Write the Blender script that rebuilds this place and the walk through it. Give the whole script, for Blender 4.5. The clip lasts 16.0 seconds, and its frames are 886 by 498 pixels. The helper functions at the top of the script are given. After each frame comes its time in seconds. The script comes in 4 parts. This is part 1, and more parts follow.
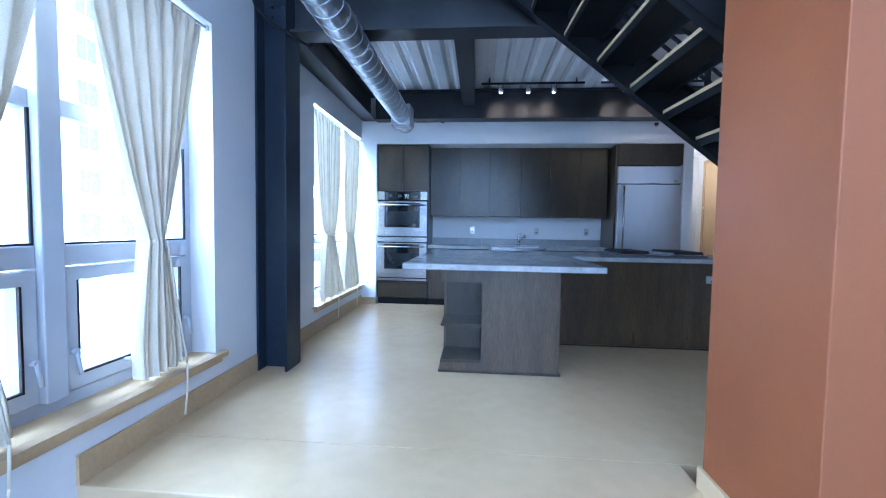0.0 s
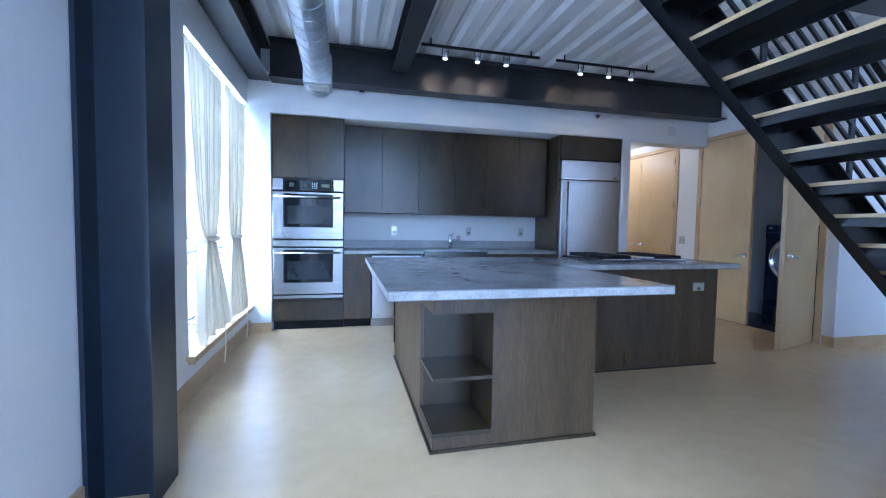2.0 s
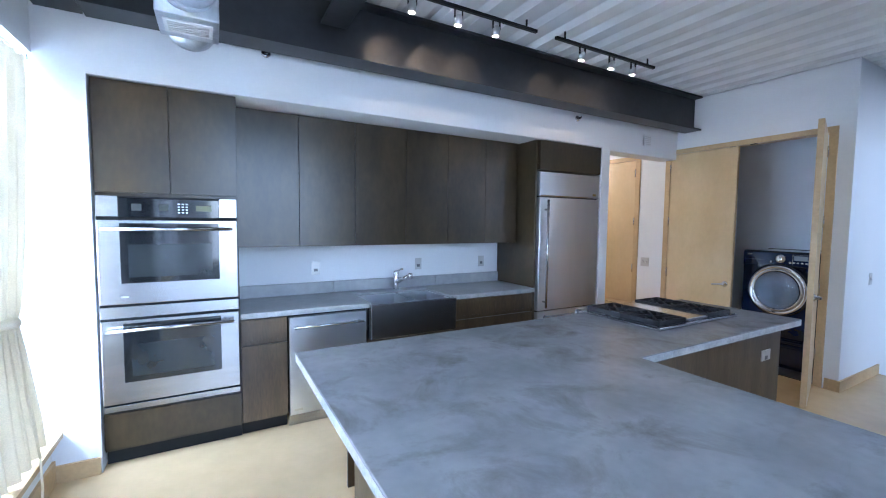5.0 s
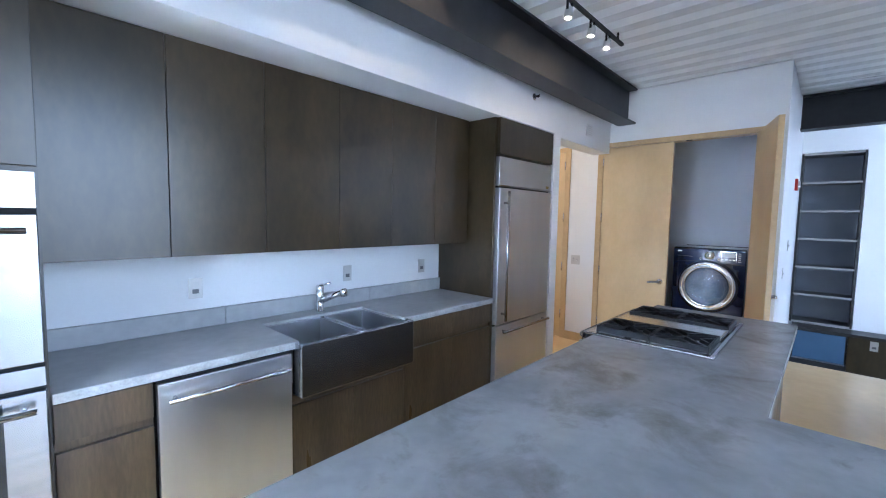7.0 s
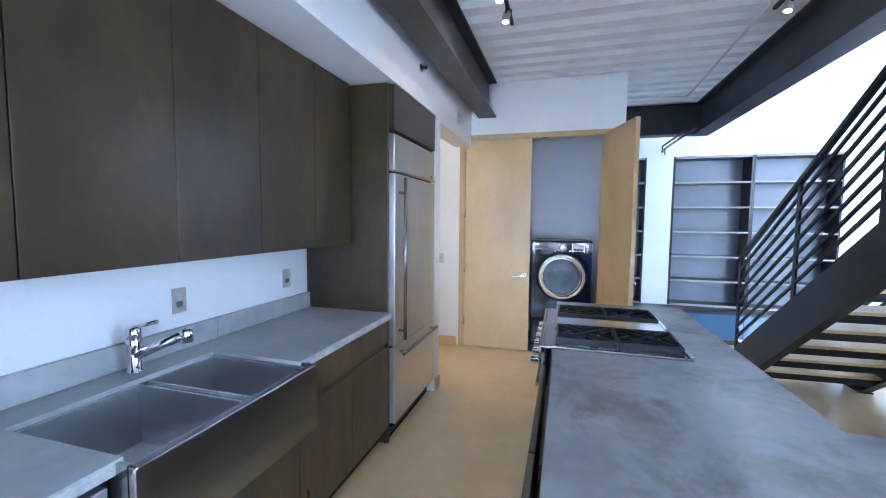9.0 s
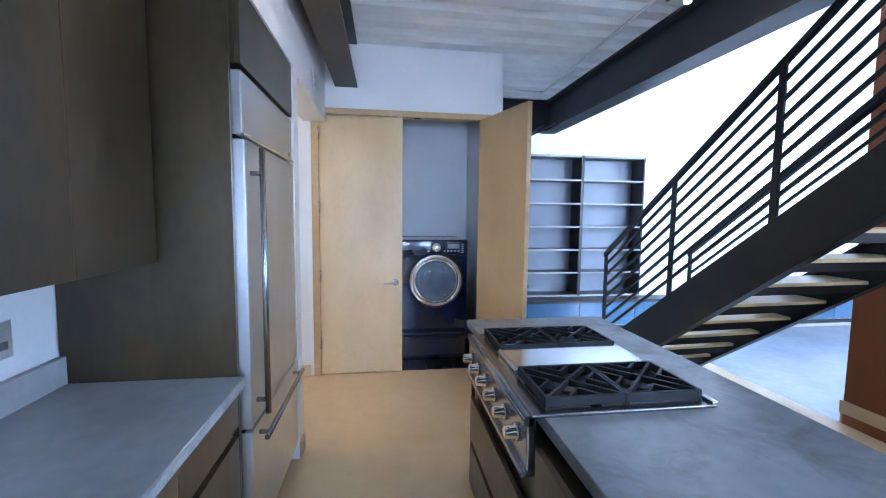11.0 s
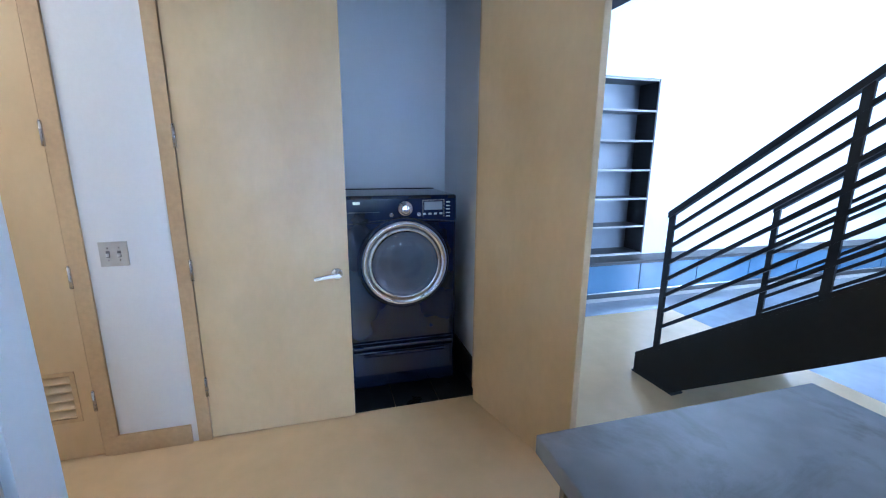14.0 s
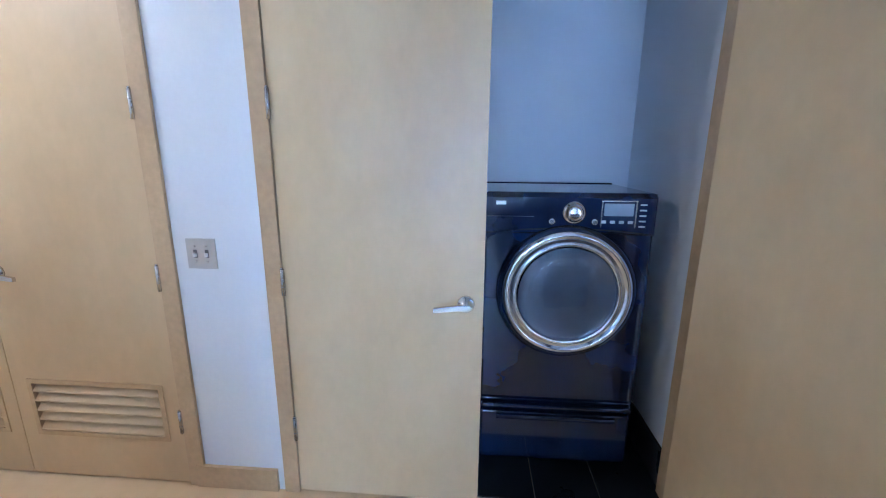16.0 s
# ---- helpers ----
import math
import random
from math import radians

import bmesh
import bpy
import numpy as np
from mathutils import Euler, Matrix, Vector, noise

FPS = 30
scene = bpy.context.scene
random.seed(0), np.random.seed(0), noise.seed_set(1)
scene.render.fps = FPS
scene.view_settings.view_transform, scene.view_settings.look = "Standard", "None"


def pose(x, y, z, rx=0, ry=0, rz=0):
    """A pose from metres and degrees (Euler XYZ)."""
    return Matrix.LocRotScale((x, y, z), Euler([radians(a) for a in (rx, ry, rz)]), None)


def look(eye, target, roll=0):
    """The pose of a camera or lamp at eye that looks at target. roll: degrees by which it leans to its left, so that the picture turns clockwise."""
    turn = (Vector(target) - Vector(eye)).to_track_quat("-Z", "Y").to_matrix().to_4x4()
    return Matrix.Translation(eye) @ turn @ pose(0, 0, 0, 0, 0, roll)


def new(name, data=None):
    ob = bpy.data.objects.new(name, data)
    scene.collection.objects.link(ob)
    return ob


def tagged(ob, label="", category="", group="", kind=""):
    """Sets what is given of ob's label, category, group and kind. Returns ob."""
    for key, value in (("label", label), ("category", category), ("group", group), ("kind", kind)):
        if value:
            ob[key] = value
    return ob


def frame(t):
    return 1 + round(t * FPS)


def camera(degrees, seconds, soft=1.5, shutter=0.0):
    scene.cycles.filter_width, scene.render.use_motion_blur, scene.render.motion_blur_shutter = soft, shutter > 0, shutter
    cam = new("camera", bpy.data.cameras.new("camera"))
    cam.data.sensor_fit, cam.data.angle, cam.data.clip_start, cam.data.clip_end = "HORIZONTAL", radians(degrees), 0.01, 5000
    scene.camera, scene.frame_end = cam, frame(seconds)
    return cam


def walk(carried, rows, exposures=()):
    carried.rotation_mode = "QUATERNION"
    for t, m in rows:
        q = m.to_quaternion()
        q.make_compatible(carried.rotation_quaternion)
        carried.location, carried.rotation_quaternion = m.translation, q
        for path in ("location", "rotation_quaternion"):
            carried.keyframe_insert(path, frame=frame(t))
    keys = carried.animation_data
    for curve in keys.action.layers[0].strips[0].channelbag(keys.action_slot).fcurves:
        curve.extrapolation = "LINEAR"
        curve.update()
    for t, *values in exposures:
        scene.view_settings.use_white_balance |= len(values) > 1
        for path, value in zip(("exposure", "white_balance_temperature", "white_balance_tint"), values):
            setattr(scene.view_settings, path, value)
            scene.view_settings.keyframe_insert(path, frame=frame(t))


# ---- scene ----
cam = camera(94.3, 16.0, soft=1.1)
PATH = [
    (0, (0.496, 0.295, 1.17), (0.327, 2.285, 1.067), 0.9),
    (0.5, (0.279, 0.602, 1.171), (0.24, 2.599, 1.069), 0.9),
    (1, (0.077, 0.908, 1.185), (0.18, 2.903, 1.08), 0.9),
    (1.5, (-0.102, 1.225, 1.186), (0.174, 3.203, 1.084), 0.9),
    (2, (-0.24, 1.534, 1.183), (0.224, 3.477, 1.08), 0.9),
    (2.5, (-0.323, 1.833, 1.203), (0.247, 3.748, 1.105), 0.8),
    (3, (-0.381, 2.118, 1.283), (0.282, 4.002, 1.18), 0.7),
    (3.5, (-0.387, 2.378, 1.384), (0.366, 4.227, 1.279), 0.6),
    (6, (-0.413, 3.819, 1.58), (0.767, 5.427, 1.429), 0.9),
    (6.5, (-0.383, 4.112, 1.575), (0.934, 5.609, 1.417), 1.1),
    (7, (-0.341, 4.365, 1.567), (1.115, 5.728, 1.416), 1.0),
    (7.5, (-0.308, 4.612, 1.567), (1.298, 5.795, 1.415), 0.8),
    (8, (-0.232, 4.844, 1.54), (1.511, 5.814, 1.395), 0.7),
    (8.5, (-0.142, 5.069, 1.542), (1.697, 5.841, 1.395), 0.5),
    (9, (-0.05, 5.291, 1.525), (1.864, 5.854, 1.381), 0.5),
    (9.5, (0.095, 5.493, 1.512), (2.061, 5.831, 1.366), 0.4),
    (10, (0.278, 5.67, 1.524), (2.269, 5.784, 1.37), 0.5),
    (12.5, (1.680, 5.876, 1.550), (3.584, 5.3, 1.357), 0.6),
    (13, (1.972, 5.823, 1.530), (3.877, 5.259, 1.301), 0.5),
    (13.5, (2.236, 5.784, 1.508), (4.13, 5.243, 1.162), 0.4),
    (14, (2.473, 5.750, 1.510), (4.351, 5.225, 1.077), 0.4),
    (14.5, (2.684, 5.710, 1.488), (4.567, 5.226, 1.019), 0.4),
    (15, (2.870, 5.700, 1.447), (4.77, 5.297, 0.985), 0.3),
    (15.5, (3.048, 5.720, 1.434), (4.981, 5.509, 0.971), 0.4),
    (16, (3.255, 5.704, 1.437), (5.198, 5.849, 0.982), 0.4),
]
EXPOSURES = [(0.0, 2.06, 4600, 13), (2.5, 2.32, 4780, 15), (6.0, 2.92, 5340, 15), (7.5, 3.05, 5400, 15), (9.0, 3.15, 5230, 15), (12.5, 3.08, 4850, 13), (14.0, 3.02, 4620, 11), (16.0, 3.15, 4300, 13)]
walk(cam, [(t, look(eye, target, roll)) for t, eye, target, roll in PATH], EXPOSURES)

# ---- light ----
world = bpy.data.worlds.new("world")
scene.world = world
world.use_nodes = True
wn = world.node_tree
sky = wn.nodes.new("ShaderNodeTexSky")
sky.sky_type, sky.sun_disc = "NISHITA", False
sky.sun_elevation, sky.sun_rotation = radians(48), radians(75)
wn.nodes["Background"].inputs["Strength"].default_value = 0.15
wn.links.new(sky.outputs["Color"], wn.nodes["Background"].inputs["Color"])


def lamp(name, kind, energy, m, color=(1, 1, 1), **more):
    data = bpy.data.lights.new(name, kind)
    data.energy, data.color = energy, color
    for k, v in more.items():
        if k == "size":
            data.shape, data.size, data.size_y = "RECTANGLE", v[0], v[1]
        elif k == "angle":
            data.angle = radians(v)
        elif k == "radius":
            data.shadow_soft_size = v
        elif k == "cone":
            data.spot_size, data.spot_blend = radians(v), 0.6
    ob = new(name, data)
    ob.matrix_world = m
    return ob


COOL = (0.68, 0.83, 1.0)
lamp("sun", "SUN", 5.0, look((20, 6, 24), (0, 0, 0)), (1, 0.95, 0.87), angle=0.5)
lamp("window_daylight_south", "AREA", 58, look((1.5, -3.9, 2.6), (1.5, 2, 1.4)), COOL, size=(3.9, 4.5))
lamp("window_daylight_west_kitchen", "AREA", 75, look((-1.95, 5.45, 1.65), (2.2, 5.45, 0.2)), COOL, size=(1.75, 2.1))
lamp("window_daylight_west_dining", "AREA", 60, look((-2.35, 1.97, 3.25), (0.6, 2.2, 0.6)), COOL, size=(1.9, 1.3))
# Two lamps at unseen west openings, added to fill the living room with light.
lamp("unseen_fill_west_upper", "AREA", 15, look((-1.53, -1.0, 4.2), (4, -1.0, 2.6)), COOL, size=(2.5, 1.9))
lamp("unseen_fill_west_living", "AREA", 36, look((-1.53, -1.0, 1.38), (3, -1.0, 1.2)), COOL, size=(2.6, 2.05))

# ---- building helpers ----


def bx(bm, x0, x1, y0, y1, z0, z1):
    v = [bm.verts.new(p) for p in ((x0, y0, z0), (x1, y0, z0), (x1, y1, z0), (x0, y1, z0),
                                   (x0, y0, z1), (x1, y0, z1), (x1, y1, z1), (x0, y1, z1))]
    for f in ((0, 3, 2, 1), (4, 5, 6, 7), (0, 1, 5, 4), (1, 2, 6, 5), (2, 3, 7, 6), (3, 0, 4, 7)):
        bm.faces.new([v[i] for i in f])


def box(x0, x1, y0, y1, z0, z1, bevel=0.0):
    bm = bmesh.new()
    bx(bm, x0, x1, y0, y1, z0, z1)
    if bevel:
        bmesh.ops.bevel(bm, geom=bm.edges[:], offset=bevel, segments=2, affect="EDGES", profile=0.5)
    return bm


def boxes(*rows):
    bm = bmesh.new()
    for r in rows:
        bx(bm, *r)
    return bm


def rod(bm, a, b, r, n=12, r2=None, caps=True):
    a, b = Vector(a), Vector(b)
    d = (b - a).normalized()
    u = d.orthogonal().normalized()
    w = d.cross(u)
    rings = []
    for c, rad in ((a, r), (b, r if r2 is None else r2)):
        rings.append([bm.verts.new(c + rad * (math.cos(2 * math.pi * i / n) * u + math.sin(2 * math.pi * i / n) * w)) for i in range(n)])
    for i in range(n):
        bm.faces.new((rings[0][i], rings[0][(i + 1) % n], rings[1][(i + 1) % n], rings[1][i])).smooth = True
    if caps:
        bm.faces.new(rings[0][::-1])
        bm.faces.new(rings[1])


def rods(*rows, n=12):
    bm = bmesh.new()
    for a, b, r in rows:
        rod(bm, a, b, r, n)
    return bm


def lathe(profile, centre, axis, n=40):
    """A turned shape: rows of (distance along the axis, radius)."""
    bm = bmesh.new()
    d = Vector(axis).normalized()
    u = d.orthogonal().normalized()
    w = d.cross(u)
    c = Vector(centre)
    rings = [[bm.verts.new(c + h * d + r * (math.cos(2 * math.pi * i / n) * u + math.sin(2 * math.pi * i / n) * w)) for i in range(n)] for h, r in profile]
    for k in range(len(rings) - 1):
        for i in range(n):
            bm.faces.new((rings[k][i], rings[k][(i + 1) % n], rings[k + 1][(i + 1) % n], rings[k + 1][i])).smooth = True
    bm.faces.new(rings[0][::-1])
    bm.faces.new(rings[-1])
    return bm


def prism(points, axis, a, b, bevel=0.0):
    """A flat outline (pairs) pushed from a to b along axis 'x', 'y' or 'z'."""
    bm = bmesh.new()
    put = {"x": lambda p, t: (t, p[0], p[1]), "y": lambda p, t: (p[0], t, p[1]), "z": lambda p, t: (p[0], p[1], t)}[axis]
    lo = [bm.verts.new(put(p, a)) for p in points]
    hi = [bm.verts.new(put(p, b)) for p in points]
    n = len(points)
    bm.faces.new(lo[::-1])
    bm.faces.new(hi)
    for i in range(n):
        bm.faces.new((lo[i], lo[(i + 1) % n], hi[(i + 1) % n], hi[i]))
    bmesh.ops.recalc_face_normals(bm, faces=bm.faces[:])
    if bevel:
        bmesh.ops.bevel(bm, geom=bm.edges[:], offset=bevel, segments=2, affect="EDGES", profile=0.5)
    return bm


def mesh_ob(name, bm, material):
    me = bpy.data.meshes.new(name)
    bmesh.ops.recalc_face_normals(bm, faces=bm.faces[:])
    bm.to_mesh(me)
    bm.free()
    me.materials.append(material)
    return new(name, me)


def solid(name, bm, material, label, category, group="", kind=""):
    """A thing of one mesh."""
    return tagged(mesh_ob(name, bm, material), label, category, group, kind)


def thing(name, at, label, category, group="", kind="", turn=0.0):
    ob = new(name)
    ob.empty_display_size = 0.05
    ob.matrix_basis = pose(*at, 0, 0, turn)
    return tagged(ob, label, category, group, kind)


def part(name, bm, material, parent, label="", local=False):
    """One mesh under a thing or a part. Its points are in the room's metres unless local."""
    ob = mesh_ob(name, bm, material)
    ob.parent = parent
    if not local:
        m = Matrix.Identity(4)
        p = parent
        while p:
            m = p.matrix_basis.inverted() if p.parent is None else m
            p = p.parent
        ob.matrix_parent_inverse = m if parent.parent is None else Matrix.Identity(4)
    return tagged(ob, label)


# ---- materials ----


def material(name, color, color2=None, rough=0.5, metal=0.0, scale=3.0, stretch=(1, 1, 1), grain=0.0, grain_scale=60.0, bump=0.0, bump_scale=80.0, rough_var=0.1, mix=0.5, coat=0.0, spread=(0.35, 0.65), spec=0.5):
    m = bpy.data.materials.new(name)
    m.use_nodes = True
    nt = m.node_tree
    N, L = nt.nodes, nt.links
    b = N["Principled BSDF"]
    tc = N.new("ShaderNodeTexCoord")
    mp = N.new("ShaderNodeMapping")
    mp.inputs["Scale"].default_value = stretch
    L.new(tc.outputs["Object"], mp.inputs["Vector"])
    n1 = N.new("ShaderNodeTexNoise")
    n1.inputs["Scale"].default_value, n1.inputs["Detail"].default_value = scale, 5
    L.new(mp.outputs["Vector"], n1.inputs["Vector"])
    rp = N.new("ShaderNodeMapRange")
    rp.inputs["From Min"].default_value, rp.inputs["From Max"].default_value = spread
    L.new(n1.outputs["Fac"], rp.inputs["Value"])
    c2 = color2 or tuple(0.88 * c for c in color)
    mx = N.new("ShaderNodeMix")
    mx.data_type = "RGBA"
    mx.inputs[6].default_value, mx.inputs[7].default_value = (*color, 1), (*c2, 1)
    L.new(rp.outputs["Result"], mx.inputs["Factor"])
    out = mx.outputs[2]
    n2 = N.new("ShaderNodeTexNoise")
    n2.inputs["Scale"].default_value, n2.inputs["Detail"].default_value = grain_scale, 3
    L.new(mp.outputs["Vector"], n2.inputs["Vector"])
    if grain:
        g = N.new("ShaderNodeMapRange")
        g.inputs["From Min"].default_value, g.inputs["From Max"].default_value = 0.3, 0.7
        g.inputs["To Min"].default_value, g.inputs["To Max"].default_value = 1 - grain, 1 + grain
        L.new(n2.outputs["Fac"], g.inputs["Value"])
        mu = N.new("ShaderNodeMix")
        mu.data_type, mu.blend_type = "RGBA", "MULTIPLY"
        mu.inputs["Factor"].default_value = 1
        L.new(out, mu.inputs[6])
        L.new(g.outputs["Result"], mu.inputs[7])
        out = mu.outputs[2]
    L.new(out, b.inputs["Base Color"])
    rr = N.new("ShaderNodeMapRange")
    rr.inputs["To Min"].default_value, rr.inputs["To Max"].default_value = max(0.02, rough - rough_var), min(1, rough + rough_var)
    L.new(n1.outputs["Fac"], rr.inputs["Value"])
    L.new(rr.outputs["Result"], b.inputs["Roughness"])
    b.inputs["Metallic"].default_value = metal
    b.inputs["Specular IOR Level"].default_value = spec
    b.inputs["Coat Weight"].default_value = coat
    b.inputs["Coat Roughness"].default_value = 0.08
    if bump:
        n3 = N.new("ShaderNodeTexNoise")
        n3.inputs["Scale"].default_value = bump_scale
        L.new(mp.outputs["Vector"], n3.inputs["Vector"])
        bp = N.new("ShaderNodeBump")
        bp.inputs["Strength"].default_value, bp.inputs["Distance"].default_value = bump, 0.004
        L.new(n3.outputs["Fac"], bp.inputs["Height"])
        L.new(bp.outputs["Normal"], b.inputs["Normal"])
    return m


def glass(name, tint=(1, 1, 1), rough=0.0):
    m = bpy.data.materials.new(name)
    m.use_nodes = True
    b = m.node_tree.nodes["Principled BSDF"]
    b.inputs["Base Color"].default_value = (*tint, 1)
    b.inputs["Transmission Weight"].default_value = 1
    b.inputs["Roughness"].default_value = rough
    b.inputs["IOR"].default_value = 1.05
    return m


def glow(name, color, power):
    m = bpy.data.materials.new(name)
    m.use_nodes = True
    b = m.node_tree.nodes["Principled BSDF"]
    b.inputs["Base Color"].default_value = (*color, 1)
    b.inputs["Emission Color"].default_value = (*color, 1)
    b.inputs["Emission Strength"].default_value = power
    return m


PAINT = material("white wall paint", (0.80, 0.80, 0.79), (0.76, 0.765, 0.77), 0.6, scale=1.2, bump=0.12, bump_scale=160, grain=0.012)
ORANGE = material("terracotta wall paint", (0.275, 0.085, 0.023), (0.25, 0.076, 0.020), 0.55, scale=1.5, bump=0.1, bump_scale=150, grain=0.02)
FLOOR = material("pale sealed floor", (0.74, 0.55, 0.31), (0.64, 0.455, 0.24), 0.25, scale=1.1, grain=0.035, grain_scale=9, rough_var=0.05, spread=(0.3, 0.75))
LOWFLOOR = material("polished grey concrete", (0.26, 0.28, 0.31), (0.21, 0.23, 0.26), 0.21, scale=1.3, grain=0.05, grain_scale=9, rough_var=0.04)
MAPLE = material("maple veneer", (0.64, 0.475, 0.255), (0.53, 0.37, 0.18), 0.36, scale=1.5, stretch=(1.3, 1.3, 0.8), grain=0.025, grain_scale=22, rough_var=0.05, bump=0.03, spread=(0.32, 0.72))
MAPLE_TRIM = material("maple trim", (0.58, 0.41, 0.215), (0.50, 0.34, 0.17), 0.4, scale=3, stretch=(1, 1, 1), grain=0.06, grain_scale=40, bump=0.03)
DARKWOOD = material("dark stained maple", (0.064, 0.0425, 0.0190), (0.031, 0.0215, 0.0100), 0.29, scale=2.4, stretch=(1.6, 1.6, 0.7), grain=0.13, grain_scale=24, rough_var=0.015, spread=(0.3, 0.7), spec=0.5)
# Same stained wood with the warm floor reflection put into its colour.
DARKWOOD_FLOORLIT = material("dark stained maple with floor bounce", (0.112, 0.073, 0.037), (0.062, 0.041, 0.022), 0.30, scale=3.0, stretch=(3, 3, 0.5), grain=0.2, grain_scale=30, rough_var=0.07, bump=0.03, spread=(0.3, 0.7))
CONCRETE = material("sealed concrete worktop", (0.335, 0.334, 0.335), (0.225, 0.224, 0.225), 0.23, scale=3.0, grain=0.05, grain_scale=20, rough_var=0.03, spread=(0.25, 0.75))
_nt = CONCRETE.node_tree
_co = _nt.nodes.new("ShaderNodeTexCoord")
_no = _nt.nodes.new("ShaderNodeTexNoise")
_no.inputs["Scale"].default_value, _no.inputs["Detail"].default_value, _no.inputs["Roughness"].default_value, _no.inputs["Distortion"].default_value = 3.2, 9, 0.68, 0.6
_ra = _nt.nodes.new("ShaderNodeValToRGB")
_ra.color_ramp.elements[0].position, _ra.color_ramp.elements[0].color = 0.50, (0, 0, 0, 1)
_ra.color_ramp.elements[1].position, _ra.color_ramp.elements[1].color = 0.68, (0.8, 0.8, 0.8, 1)
_st = _nt.nodes.new("ShaderNodeMixRGB")
_st.inputs["Color2"].default_value = (0.165, 0.150, 0.135, 1)
_base = _nt.nodes["Principled BSDF"].inputs["Base Color"]
_nt.links.new(_base.links[0].from_socket, _st.inputs["Color1"])
_nt.links.new(_co.outputs["Object"], _no.inputs["Vector"])
_nt.links.new(_no.outputs["Fac"], _ra.inputs["Fac"])
_nt.links.new(_ra.outputs["Color"], _st.inputs["Fac"])
_nt.links.new(_st.outputs["Color"], _base)
CONCRETE_PALE = material("pale sealed concrete", (0.40, 0.40, 0.40), (0.33, 0.335, 0.34), 0.345, scale=3.0, grain=0.07, grain_scale=18, rough_var=0.05)
CONCRETE_EDGE = material("rough concrete edge", (0.44, 0.44, 0.43), (0.33, 0.33, 0.32), 0.7, scale=14, grain=0.14, grain_scale=90, bump=0.5, bump_scale=60)
STEEL = material("brushed stainless steel", (0.44, 0.44, 0.45), (0.38, 0.38, 0.39), 0.26, 1.0, scale=2.0, stretch=(1, 1, 14), grain=0.015, grain_scale=60, rough_var=0.02)
STEEL_V = material("vertically brushed steel", (0.68, 0.69, 0.71), (0.62, 0.63, 0.65), 0.33, 1.0, scale=1.5, stretch=(3, 3, 0.6), grain=0.008, grain_scale=60, rough_var=0.02)
STEEL_SMOOTH = material("smooth stainless steel", (0.66, 0.66, 0.67), (0.60, 0.60, 0.61), 0.19, 1.0, scale=2.0, rough_var=0.02)
BURNERPAN = material("dark steel burner pan", (0.20, 0.20, 0.205), (0.12, 0.12, 0.125), 0.28, 0.9, scale=6, rough_var=0.03)
BURNER = material("dull grey burner cap", (0.13, 0.135, 0.14), (0.10, 0.105, 0.11), 0.45)
CHROME = material("polished chrome", (0.78, 0.78, 0.8), (0.74, 0.74, 0.76), 0.1, 1.0, rough_var=0.03)
GALV = material("galvanised spiral duct", (0.62, 0.64, 0.67), (0.48, 0.50, 0.53), 0.40, 0.9, scale=9, grain=0.08, grain_scale=40, rough_var=0.1)
BLACKSTEEL = material("dark painted steel", (0.011, 0.0115, 0.0125), (0.007, 0.0075, 0.0085), 0.38, 0.0, scale=2.5, grain=0.12, grain_scale=22, rough_var=0.07, spec=0.3, bump=0.03, bump_scale=120)
# Blue light reflected by the column is put into this dark paint.
COLUMNPAINT = material("dark column paint with blue reflection", (0.016, 0.024, 0.040), (0.011, 0.017, 0.028), 0.38, 0.0, scale=2.5, grain=0.12, grain_scale=22, rough_var=0.08, bump=0.03, bump_scale=120)
BEAMPAINT = material("charcoal beam paint", (0.034, 0.034, 0.036), (0.024, 0.024, 0.026), 0.42, 0.0, scale=2.5, grain=0.12, grain_scale=22, rough_var=0.06, bump=0.03, bump_scale=120)
RAILSTEEL = material("black painted rail", (0.009, 0.010, 0.012), (0.006, 0.007, 0.009), 0.42, 0.0, scale=6, grain=0.1, spec=0.35)
DECK = material("white painted steel deck", (0.80, 0.80, 0.79), (0.74, 0.74, 0.74), 0.42, scale=1.6, stretch=(1, 0.4, 1), grain=0.03, grain_scale=12)
ALU = material("window frame enamel", (0.60, 0.63, 0.68), (0.55, 0.58, 0.63), 0.38, 0.0, scale=3)
RUBBER = material("black gasket", (0.012, 0.012, 0.013), None, 0.6)
LINEN = material("cream linen", (0.86, 0.77, 0.60), (0.80, 0.71, 0.53), 0.85, scale=8, grain=0.07, grain_scale=180, bump=0.3, bump_scale=260)
_nt = LINEN.node_tree
_tr = _nt.nodes.new("ShaderNodeBsdfTranslucent")
_tr.inputs["Color"].default_value = (0.88, 0.78, 0.56, 1)
_mx = _nt.nodes.new("ShaderNodeMixShader")
_mx.inputs["Fac"].default_value = 0.02
_nt.links.new(_nt.nodes["Principled BSDF"].outputs["BSDF"], _mx.inputs[1])
_nt.links.new(_tr.outputs["BSDF"], _mx.inputs[2])
_nt.links.new(_mx.outputs["Shader"], _nt.nodes["Material Output"].inputs["Surface"])
BLACKGLASS = material("black oven glass", (0.012, 0.013, 0.014), (0.009, 0.01, 0.011), 0.06, 0.0, rough_var=0.02, coat=0.5)
IRON = material("matt cast iron", (0.016, 0.017, 0.019), (0.010, 0.010, 0.012), 0.55, scale=30, grain=0.15, bump=0.3, bump_scale=300)
NAVY = material("glossy dark blue enamel", (0.006, 0.014, 0.046), (0.005, 0.011, 0.036), 0.08, 0.0, scale=2, rough_var=0.02, coat=0.4)
